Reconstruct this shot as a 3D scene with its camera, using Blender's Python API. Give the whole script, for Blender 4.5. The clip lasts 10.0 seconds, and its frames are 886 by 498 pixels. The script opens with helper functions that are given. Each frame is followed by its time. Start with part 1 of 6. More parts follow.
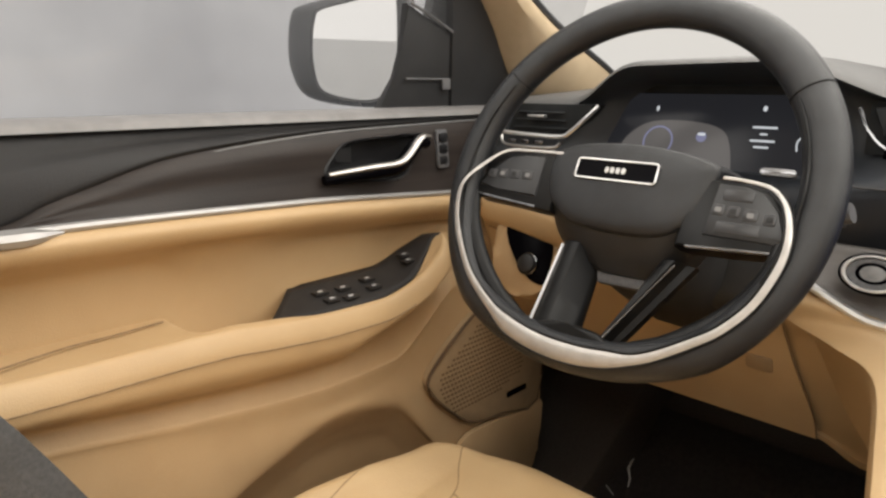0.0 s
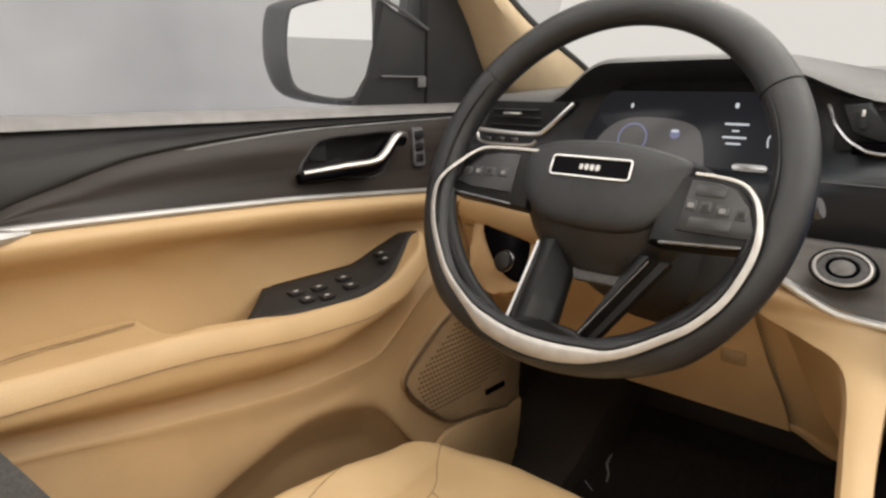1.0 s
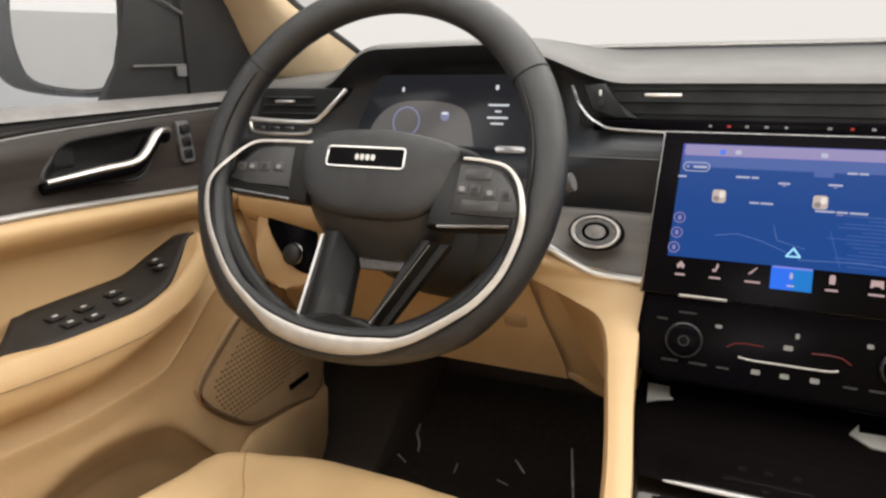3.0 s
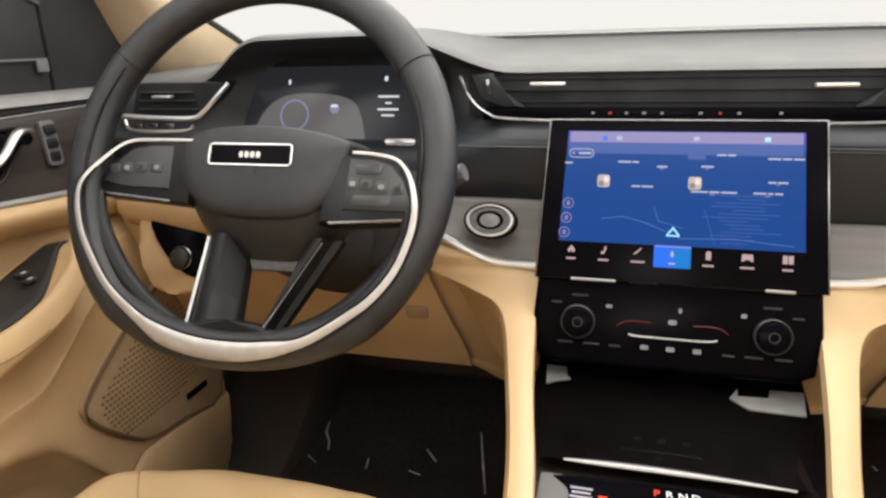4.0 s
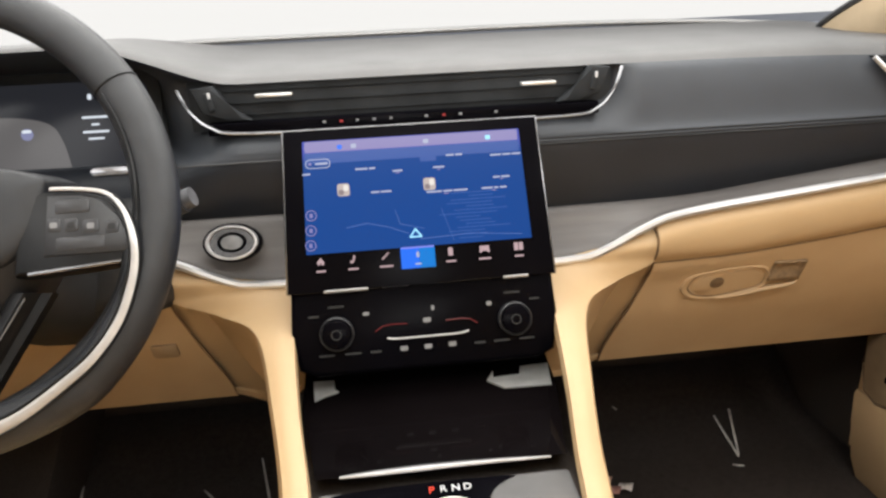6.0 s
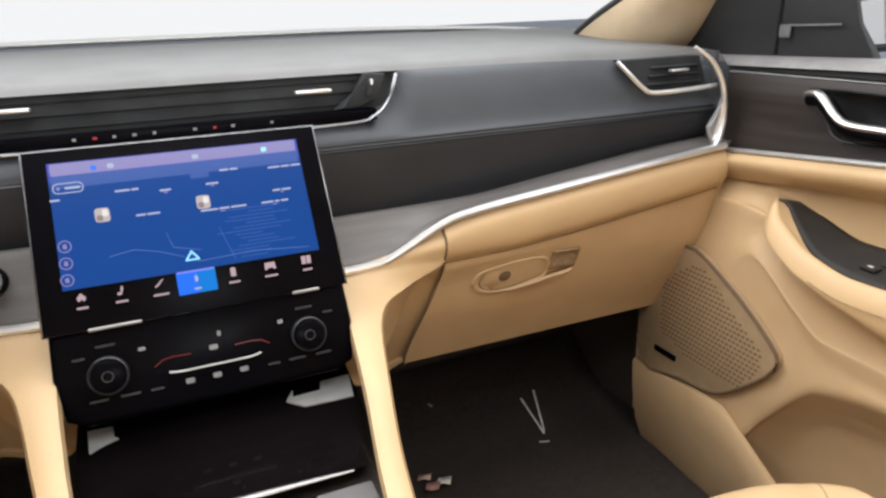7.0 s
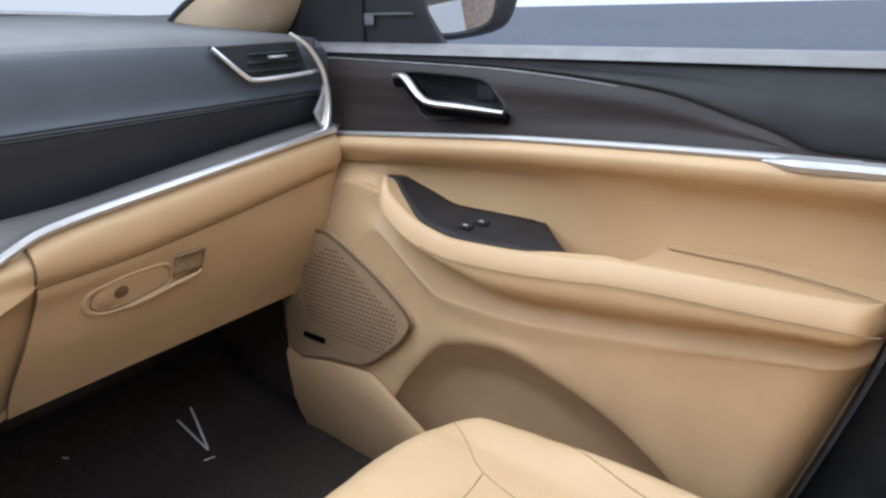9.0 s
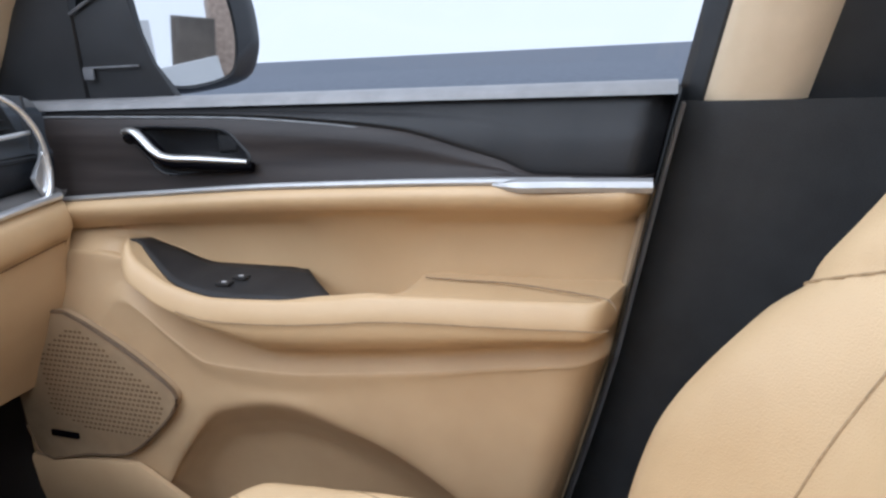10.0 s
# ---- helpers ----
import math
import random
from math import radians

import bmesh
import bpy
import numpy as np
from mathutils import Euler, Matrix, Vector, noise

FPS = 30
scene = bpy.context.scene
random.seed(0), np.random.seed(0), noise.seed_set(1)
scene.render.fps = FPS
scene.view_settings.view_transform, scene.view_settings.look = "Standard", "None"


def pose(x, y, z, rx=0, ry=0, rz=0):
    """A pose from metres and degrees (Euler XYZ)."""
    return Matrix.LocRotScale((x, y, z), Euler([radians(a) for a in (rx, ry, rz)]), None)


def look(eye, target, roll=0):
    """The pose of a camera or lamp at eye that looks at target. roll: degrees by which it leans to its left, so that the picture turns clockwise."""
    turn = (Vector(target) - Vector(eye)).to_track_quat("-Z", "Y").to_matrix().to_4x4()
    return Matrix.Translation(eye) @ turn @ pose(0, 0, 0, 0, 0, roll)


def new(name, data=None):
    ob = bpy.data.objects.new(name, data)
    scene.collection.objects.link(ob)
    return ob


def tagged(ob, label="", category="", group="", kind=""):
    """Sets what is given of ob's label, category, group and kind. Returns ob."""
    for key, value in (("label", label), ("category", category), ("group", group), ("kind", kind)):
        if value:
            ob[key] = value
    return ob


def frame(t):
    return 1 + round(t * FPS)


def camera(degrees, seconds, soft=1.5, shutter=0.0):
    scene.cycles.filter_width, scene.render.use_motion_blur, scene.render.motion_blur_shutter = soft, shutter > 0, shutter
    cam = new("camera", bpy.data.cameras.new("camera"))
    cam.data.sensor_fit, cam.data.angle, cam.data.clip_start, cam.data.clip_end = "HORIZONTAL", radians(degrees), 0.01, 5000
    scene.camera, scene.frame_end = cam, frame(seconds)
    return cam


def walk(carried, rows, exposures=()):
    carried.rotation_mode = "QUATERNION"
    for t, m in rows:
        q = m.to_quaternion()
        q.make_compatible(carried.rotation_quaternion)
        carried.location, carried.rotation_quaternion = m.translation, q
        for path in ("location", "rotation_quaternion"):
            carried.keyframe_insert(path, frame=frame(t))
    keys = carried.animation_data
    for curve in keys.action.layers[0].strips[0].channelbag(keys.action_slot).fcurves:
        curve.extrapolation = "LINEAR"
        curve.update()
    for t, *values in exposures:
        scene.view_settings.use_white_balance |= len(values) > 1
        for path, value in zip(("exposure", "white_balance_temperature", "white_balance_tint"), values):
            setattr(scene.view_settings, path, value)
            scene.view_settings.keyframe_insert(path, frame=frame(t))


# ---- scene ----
cam = camera(68.13, 10.0, soft=2.5)
PATH = [
    (0.0, pose(-0.0711, 0.0000, 0.9500, 75.90, -0.26, 43.85)),
    (0.5, pose(-0.0713, 0.0016, 0.9480, 75.75, -0.14, 43.65)),
    (1.0, pose(-0.0693, 0.0043, 0.9485, 75.81, -0.20, 42.05)),
    (1.5, pose(-0.0686, 0.0107, 0.9481, 75.45, 0.26, 38.46)),
    (2.0, pose(-0.0639, 0.0137, 0.9535, 75.26, 0.73, 35.03)),
    (2.5, pose(-0.0642, 0.0150, 0.9607, 74.46, 1.01, 29.39)),
    (4.0, pose(-0.0548, 0.0291, 0.9655, 72.41, 1.45, 15.04)),
    (4.5, pose(-0.0539, 0.0310, 0.9687, 71.85, 2.58, 11.68)),
    (5.0, pose(-0.0451, 0.0341, 0.9674, 71.77, 3.02, 6.89)),
    (6.5, pose(-0.0210, 0.0530, 0.9774, 71.27, 2.61, -14.38)),
    (7.0, pose(-0.0018, 0.0523, 0.9765, 71.06, 2.42, -22.62)),
    (7.5, pose(-0.0014, 0.0573, 0.9720, 70.23, 0.39, -27.89)),
    (8.0, pose(0.0005, 0.0540, 0.9695, 69.19, -0.14, -32.17)),
    (8.5, pose(0.0145, 0.0533, 0.9583, 67.15, 0.61, -41.97)),
    (9.0, pose(0.0370, 0.0460, 0.9631, 69.77, 1.21, -53.16)),
    (9.5, pose(0.0492, 0.0360, 0.9619, 71.13, 1.81, -62.29)),
    (10.0, pose(0.0570, 0.0187, 0.9543, 73.32, 2.77, -72.62)),
]
walk(cam, PATH, exposures=[(0.0, 0.44, 6600, 10), (2.5, 0.60, 6550, 10), (4.5, 0.80, 6350, 10), (7.0, 0.80, 6000, 10), (8.3, 0.66, 5350, 10), (10.0, 0.44, 5100, 10)])

# ---- world and light: an even white overcast sky and added window lamps ----
world = bpy.data.worlds.new("overcast_sky")
scene.world = world
world.use_nodes = True
wn = world.node_tree
wbg = wn.nodes["Background"]
wbg.inputs["Color"].default_value = (1.0, 0.965, 0.92, 1)
wbg.inputs["Strength"].default_value = 0.82


def sky_light(name, at, towards, width, height, watts):
    """An area lamp added in one window opening as a stand-in for daylight."""
    data = bpy.data.lights.new(name, "AREA")
    data.shape, data.size, data.size_y, data.energy = "RECTANGLE", width, height, watts
    data.color = (1.0, 0.965, 0.91)
    ob = new(name, data)
    ob.matrix_world = look(at, towards)
    return tagged(ob, "added area lamp standing in for daylight at a car window", "daylight", kind="structure")


# Lamps several times brighter than the sky, kept outside the camera's view.
sky_light("windscreen_sky_lamp", (0, 0.66, 1.30), (0, 0.32, 0.70), 1.10, 0.55, 7.4)
sky_light("roof_sky_lamp", (0, 0.0, 1.46), (0, 0.0, 0.5), 0.80, 0.50, 4.4)
sky_light("rear_sky_lamp", (0, -1.84, 1.22), (0, 0.4, 0.80), 1.16, 0.36, 8.5)
for side in (-1, 1):
    sky_light("side_sky_lamp", (side * 0.66, 0.30, 1.25), (side * -0.3, 0.30, 0.70), 0.60, 0.18, 0.8 if side < 0 else 1.2)
    sky_light("side_sky_lamp", (side * 0.66, -0.95, 1.20), (side * -0.3, -0.95, 0.70), 0.80, 0.30, 2.0)



# ---- materials ----
def shade(name, base, rough=0.5, metal=0.0, alt=None, scale=30.0, mix=0.35, bump=0.0, bump_scale=400.0,
          coat=0.0, stretch=(1, 1, 1), spec=0.5, wear=0.0):
    m = bpy.data.materials.new(name)
    m.use_nodes = True
    nt = m.node_tree
    b = nt.nodes["Principled BSDF"]
    b.inputs["Metallic"].default_value = metal
    b.inputs["Specular IOR Level"].default_value = spec
    b.inputs["Coat Weight"].default_value = coat
    b.inputs["Coat Roughness"].default_value = 0.05
    co = nt.nodes.new("ShaderNodeTexCoord")
    mp = nt.nodes.new("ShaderNodeMapping")
    mp.inputs["Scale"].default_value = stretch
    nt.links.new(co.outputs["Object"], mp.inputs["Vector"])
    n1 = nt.nodes.new("ShaderNodeTexNoise")
    n1.inputs["Scale"].default_value = scale
    n1.inputs["Detail"].default_value = 6
    nt.links.new(mp.outputs["Vector"], n1.inputs["Vector"])
    cr = nt.nodes.new("ShaderNodeMix")
    cr.data_type = "RGBA"
    cr.inputs["A"].default_value = (*base, 1)
    alt = alt or tuple(c * (1 - mix) for c in base)
    cr.inputs["B"].default_value = (*alt, 1)
    ramp = nt.nodes.new("ShaderNodeMapRange")
    ramp.inputs["From Min"].default_value = 0.35
    ramp.inputs["From Max"].default_value = 0.7
    nt.links.new(n1.outputs["Fac"], ramp.inputs["Value"])
    nt.links.new(ramp.outputs["Result"], cr.inputs["Factor"])
    nt.links.new(cr.outputs["Result"], b.inputs["Base Color"])
    n2 = nt.nodes.new("ShaderNodeTexNoise")
    n2.inputs["Scale"].default_value = 7.0
    n2.inputs["Detail"].default_value = 4
    nt.links.new(co.outputs["Object"], n2.inputs["Vector"])
    rr = nt.nodes.new("ShaderNodeMapRange")
    rr.inputs["To Min"].default_value = max(0.02, rough - 0.08 - wear)
    rr.inputs["To Max"].default_value = min(1, rough + 0.08 + wear)
    nt.links.new(n2.outputs["Fac"], rr.inputs["Value"])
    nt.links.new(rr.outputs["Result"], b.inputs["Roughness"])
    if bump:
        v = nt.nodes.new("ShaderNodeTexVoronoi")
        v.inputs["Scale"].default_value = bump_scale
        nt.links.new(co.outputs["Object"], v.inputs["Vector"])
        bp = nt.nodes.new("ShaderNodeBump")
        bp.inputs["Strength"].default_value = bump
        bp.inputs["Distance"].default_value = 0.001
        nt.links.new(v.outputs["Distance"], bp.inputs["Height"])
        nt.links.new(bp.outputs["Normal"], b.inputs["Normal"])
    return m


def glow(name, colour, strength):
    m = bpy.data.materials.new(name)
    m.use_nodes = True
    b = m.node_tree.nodes["Principled BSDF"]
    b.inputs["Base Color"].default_value = (0.01, 0.01, 0.012, 1)
    b.inputs["Roughness"].default_value = 0.15
    b.inputs["Specular IOR Level"].default_value = 0.15
    b.inputs["Emission Color"].default_value = (*colour, 1)
    b.inputs["Emission Strength"].default_value = strength
    return m


def pane(name, tint, gloss=0.06, haze=0.0):
    m = bpy.data.materials.new(name)
    m.use_nodes = True
    nt = m.node_tree
    nt.nodes.remove(nt.nodes["Principled BSDF"])
    out = nt.nodes["Material Output"]
    tr = nt.nodes.new("ShaderNodeBsdfTransparent")
    tr.inputs["Color"].default_value = (*tint, 1)
    gl = nt.nodes.new("ShaderNodeBsdfGlossy")
    gl.inputs["Roughness"].default_value = 0.02
    mx = nt.nodes.new("ShaderNodeMixShader")
    mx.inputs["Fac"].default_value = gloss
    nt.links.new(tr.outputs[0], mx.inputs[1])
    nt.links.new(gl.outputs[0], mx.inputs[2])
    nt.links.new(mx.outputs[0], out.inputs["Surface"])
    if haze:  # a dusty, fogged film in uneven patches
        co = nt.nodes.new("ShaderNodeTexCoord")
        nz = nt.nodes.new("ShaderNodeTexNoise")
        nz.inputs["Scale"].default_value, nz.inputs["Detail"].default_value = 5.0, 3
        nt.links.new(co.outputs["Object"], nz.inputs["Vector"])
        mr = nt.nodes.new("ShaderNodeMapRange")
        mr.inputs["From Min"].default_value, mr.inputs["From Max"].default_value = 0.35, 0.65
        mr.inputs["To Min"].default_value, mr.inputs["To Max"].default_value = 0.2 * haze, haze
        nt.links.new(nz.outputs["Fac"], mr.inputs["Value"])
        film = nt.nodes.new("ShaderNodeBsdfTranslucent")
        film.inputs["Color"].default_value = (0.8, 0.8, 0.8, 1)
        m2 = nt.nodes.new("ShaderNodeMixShader")
        nt.links.new(mr.outputs["Result"], m2.inputs["Fac"])
        nt.links.new(mx.outputs[0], m2.inputs[1])
        nt.links.new(film.outputs[0], m2.inputs[2])
        nt.links.new(m2.outputs[0], out.inputs["Surface"])
    return m


TAN = shade("tan_leather", (0.500, 0.345, 0.183), 0.5, alt=(0.455, 0.308, 0.158), scale=9, bump=0.22, bump_scale=900)
TAN_PLASTIC = shade("tan_plastic", (0.500, 0.346, 0.188), 0.55, alt=(0.455, 0.310, 0.165), scale=14, bump=0.3, bump_scale=1300)
TAN_SEAT = shade("tan_seat_leather", (0.560, 0.395, 0.212), 0.48, alt=(0.515, 0.355, 0.185), scale=12, bump=0.3, bump_scale=700)
SEAM = shade("seam_shadow_brown", (0.17, 0.105, 0.05), 0.8, scale=200)
# Stitched seams, and the brown that gives the latch recess its shade.
SEAM_AND_RECESS_SHADE = shade("tan_seam_and_recess_shade", (0.27, 0.18, 0.095), 0.8, scale=200)
SEAM_SEAT = shade("tan_seat_stitching", (0.40, 0.275, 0.142), 0.8, scale=200)
GRILLE_TAN = shade("speaker_tan", (0.350, 0.247, 0.142), 0.55, scale=60, mix=0.12, bump=0.2, bump_scale=900)
BLACK = shade("black_soft_plastic", (0.050, 0.051, 0.054), 0.5, alt=(0.040, 0.041, 0.043), scale=20, bump=0.25, bump_scale=1400)
# Paler than the pad: windscreen glare is put into this base colour.
DASHTOP = shade("dash_top_paled_by_glare", (0.120, 0.119, 0.118), 0.55, alt=(0.10, 0.099, 0.098), scale=16, bump=0.3, bump_scale=900, spec=0.7)
DASHPAD = shade("black_dash_leather", (0.040, 0.0445, 0.0520), 0.5, alt=(0.033, 0.0368, 0.0430), scale=16, bump=0.25, bump_scale=1400, spec=0.5)
# Darker copy of the pad leather; shade under the seam is in the colour.
DASHPAD_SHADED = shade("black_dash_leather_shaded", (0.0150, 0.0174, 0.0222), 0.46, alt=(0.0115, 0.0135, 0.0175), scale=16, bump=0.2, bump_scale=1400, spec=0.4)
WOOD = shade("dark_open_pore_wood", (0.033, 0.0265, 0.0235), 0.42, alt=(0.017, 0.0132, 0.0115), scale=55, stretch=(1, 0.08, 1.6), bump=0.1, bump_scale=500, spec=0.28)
# Door wood with turned grain, lightened for light on the upturned ledge.
WOOD_DASH_LIT = shade("open_pore_wood_dash_lit", (0.135, 0.125, 0.118), 0.5, alt=(0.095, 0.087, 0.082), scale=55, stretch=(0.08, 1, 1.6), bump=0.1, bump_scale=500)
STITCH = shade("grey_stitching", (0.10, 0.10, 0.105), 0.6, scale=300)
BELT = shade("grey_black_sill_pad", (0.019, 0.018, 0.018), 0.40, alt=(0.014, 0.0135, 0.0135), scale=20, bump=0.25, bump_scale=1100, spec=0.3)
VENT = shade("black_vent_plastic", (0.034, 0.036, 0.038), 0.7, scale=30, spec=0.1)
CHROME = shade("satin_chrome", (0.82, 0.815, 0.81), 0.32, 0.85, scale=40, mix=0.12)
SILVER = shade("satin_silver", (0.50, 0.485, 0.465), 0.36, 1.0, scale=40, mix=0.08)
BLADE = shade("satin_grey_metal", (0.44, 0.43, 0.42), 0.36, 1.0, scale=40, mix=0.1)
TRIM_HIGHLIGHT = shade("grey_trim_highlight", (0.17, 0.17, 0.17), 0.45, 0.3, scale=40)
STRIP = shade("dull_grey_strip", (0.42, 0.41, 0.40), 0.42, 0.7, scale=40, mix=0.1)
SWITCH_PLATE = shade("satin_charcoal_plate", (0.026, 0.0235, 0.022), 0.6, alt=(0.019, 0.0172, 0.016), scale=30, spec=0.25)
SAIL_BLACK = shade("black_sail_plastic", (0.030, 0.0305, 0.032), 0.5, alt=(0.024, 0.0245, 0.026), scale=20, bump=0.25, bump_scale=1400)
EDGE_GREY = shade("dark_grey_moulding", (0.13, 0.13, 0.135), 0.45, scale=40)
SILL_SHEEN = shade("pale_sill_sheen", (0.23, 0.223, 0.22), 0.45, scale=40, mix=0.2, spec=0.6)
WHEEL_SILVER = shade("brushed_silver_inlay", (0.60, 0.575, 0.545), 0.45, 0.9, alt=(0.50, 0.48, 0.455), scale=90, wear=0.02)
KEY = shade("black_wheel_key", (0.040, 0.040, 0.042), 0.34, scale=60, spec=0.5)
DARK_CHROME = shade("dark_chrome", (0.30, 0.30, 0.31), 0.25, 1.0, scale=40)
PIANO = shade("piano_black", (0.0026, 0.0023, 0.0033), 0.24, scale=10, wear=-0.06, spec=0.03)
LID = shade("gloss_black_lid", (0.0036, 0.0027, 0.0029), 0.06, scale=10, wear=-0.06, spec=0.15)
WHEEL_LEATHER = shade("black_wheel_leather", (0.0175, 0.0185, 0.0205), 0.36, alt=(0.0120, 0.0126, 0.0138), scale=60, bump=0.3, bump_scale=1500, wear=0.06)
BUTTON = shade("black_button", (0.022, 0.022, 0.023), 0.38, scale=60)
DIM_ICON = shade("grey_icon", (0.040, 0.040, 0.040), 0.6, scale=80, mix=0.1, spec=0.1)
ICON_SOFT = shade("soft_grey_icon", (0.22, 0.22, 0.22), 0.6, scale=80, mix=0.1, spec=0.2)
ICON = shade("white_icon", (0.62, 0.62, 0.62), 0.5, scale=80, mix=0.1)
CARPET = shade("black_carpet", (0.092, 0.078, 0.068), 0.95, alt=(0.064, 0.053, 0.046), scale=500, bump=1.0, bump_scale=900, spec=0.1)
MAT = shade("black_floor_mat", (0.047, 0.039, 0.034), 0.42, alt=(0.028, 0.022, 0.019), scale=120, bump=0.8, bump_scale=500, spec=0.3)
MAT_GLINT_MARK = shade("pale_mat_glint_mark", (0.72, 0.70, 0.66), 0.5, scale=60)
PILLAR_BLACK = shade("black_pillar_plastic", (0.020, 0.020, 0.020), 0.6, scale=30, bump=0.3, bump_scale=1000)
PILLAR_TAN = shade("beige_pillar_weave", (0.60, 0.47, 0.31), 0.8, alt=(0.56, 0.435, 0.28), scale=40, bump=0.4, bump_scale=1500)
SPOKE = shade("satin_black_spoke", (0.009, 0.009, 0.009), 0.36, scale=60, spec=0.24)
CUP = shade("black_handle_cup", (0.010, 0.010, 0.011), 0.35, scale=40, spec=0.35)
HEADLINER = shade("beige_headliner", (0.55, 0.48, 0.38), 0.9, scale=200, bump=0.3)
WALL = shade("grey_wall_paint", (0.90, 0.90, 0.91), 0.9, alt=(0.62, 0.62, 0.64), scale=0.9)
WALL_WHITE = shade("white_studio_wall", (0.92, 0.915, 0.89), 0.9, scale=1.0, mix=0.06)
GROUND = shade("blue_grey_asphalt", (0.17, 0.19, 0.235), 0.8, alt=(0.12, 0.135, 0.17), scale=3.0)
BOX_TAN = shade("cardboard", (0.62, 0.48, 0.38), 0.9, scale=20)
MIRROR = shade("mirror_glass", (0.9, 0.9, 0.9), 0.02, 1.0, scale=5, mix=0.01, wear=-0.08)
MIRROR_SHELL = shade("black_mirror_shell", (0.028, 0.029, 0.032), 0.30, scale=20)
# Windscreen tint is set to dim the sky seen through it.
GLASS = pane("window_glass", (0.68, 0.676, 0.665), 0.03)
GLASS_SIDE = pane("side_window_glass", (0.93, 0.93, 0.925), 0.03)
GLASS_HAZY = pane("hazy_side_window_glass", (0.90, 0.90, 0.90), 0.03, 0.22)
DIM_RED = glow("dim_red_light", (0.6, 0.06, 0.05), 0.14)
SOFT_RED = glow("soft_red_light", (0.75, 0.07, 0.06), 0.35)
RED = glow("red_light", (1.0, 0.08, 0.03), 0.7)
WHITE_GLOW = glow("white_light", (0.9, 0.95, 1.0), 0.5)


# ---- mesh helpers ----
def hermite(keys):
    """A smooth curve through (place, value) pairs that does not overshoot."""
    xs = np.array([k[0] for k in keys], float)
    ys = np.array([k[1] for k in keys], float)
    d = np.diff(ys) / np.diff(xs)
    m = np.zeros(len(xs))
    for i in range(1, len(xs) - 1):
        m[i] = 0 if d[i - 1] * d[i] <= 0 else 2 * d[i - 1] * d[i] / (d[i - 1] + d[i])
    m[0], m[-1] = d[0], d[-1]

    def f(x):
        x = min(max(x, xs[0]), xs[-1])
        i = min(max(int(np.searchsorted(xs, x)) - 1, 0), len(xs) - 2)
        h = xs[i + 1] - xs[i]
        t = (x - xs[i]) / h
        return float(ys[i] * (1 + 2 * t) * (1 - t) ** 2 + m[i] * h * t * (1 - t) ** 2
                     + ys[i + 1] * t * t * (3 - 2 * t) + m[i + 1] * h * t * t * (t - 1))
    return f


def step(a, b, x):
    t = min(max((x - a) / (b - a), 0), 1)
    return t * t * (3 - 2 * t)


def smooth_line(pts, n=6, closed=False):
    p = [Vector(q) for q in pts]
    out = []
    k = len(p)
    for i in range(k if closed else k - 1):
        a = p[(i - 1) % k] if closed or i > 0 else p[0]
        b, c = p[i], p[(i + 1) % k]
        d = p[(i + 2) % k] if closed or i + 2 < k else p[-1]
        for j in range(n):
            t = j / n
            out.append(0.5 * ((2 * b) + (c - a) * t + (2 * a - 5 * b + 4 * c - d) * t * t + (3 * b - a - 3 * c + d) * t ** 3))
    if not closed:
        out.append(p[-1])
    return out


def grid(bm, rows, closed=False):
    vs = [[bm.verts.new(q) for q in r] for r in rows]
    for a, b in zip(vs, vs[1:]):
        n = len(a)
        for i in range(n if closed else n - 1):
            bm.faces.new((a[i], a[(i + 1) % n], b[(i + 1) % n], b[i]))
    return vs


def tube(bm, pts, r, n=8, closed=False, flat=1.0, up=(0, 0, 1)):
    """A rod along points; r is a number or a function of 0..1; flat squeezes it along up."""
    p = [Vector(q) for q in pts]
    k = len(p)
    rows = []
    for i in range(k):
        t = (p[(i + 1) % k] - p[i - 1]) if closed else p[min(i + 1, k - 1)] - p[max(i - 1, 0)]
        t.normalize()
        s = t.cross(Vector(up))
        s = s.normalized() if s.length > 1e-4 else t.orthogonal().normalized()
        u = s.cross(t).normalized()
        rad = r(i / max(k - 1, 1)) if callable(r) else r
        rows.append([p[i] + rad * (math.cos(2 * math.pi * j / n) * s + flat * math.sin(2 * math.pi * j / n) * u) for j in range(n)])
    if closed:
        rows.append(rows[0])
    vs = grid(bm, rows, closed=True)
    if not closed:
        bm.faces.new(vs[0])
        bm.faces.new(list(reversed(vs[-1])))
    return bm


def box(bm, c, size, bev=0.002, m=None, seg=2):
    g = bmesh.ops.create_cube(bm, size=1.0)
    vs = g["verts"]
    for v in vs:
        v.co = Vector((v.co.x * size[0], v.co.y * size[1], v.co.z * size[2]))
    if bev:
        es = list({e for v in vs for e in v.link_edges})
        r = bmesh.ops.bevel(bm, geom=es, offset=bev, segments=seg, affect="EDGES", profile=0.5)
        vs = list({v for f in r["faces"] for v in f.verts} | {v for v in vs if v.is_valid})
    t = Matrix.Translation(c) @ (m or Matrix())
    bmesh.ops.transform(bm, matrix=t, verts=vs)
    return bm


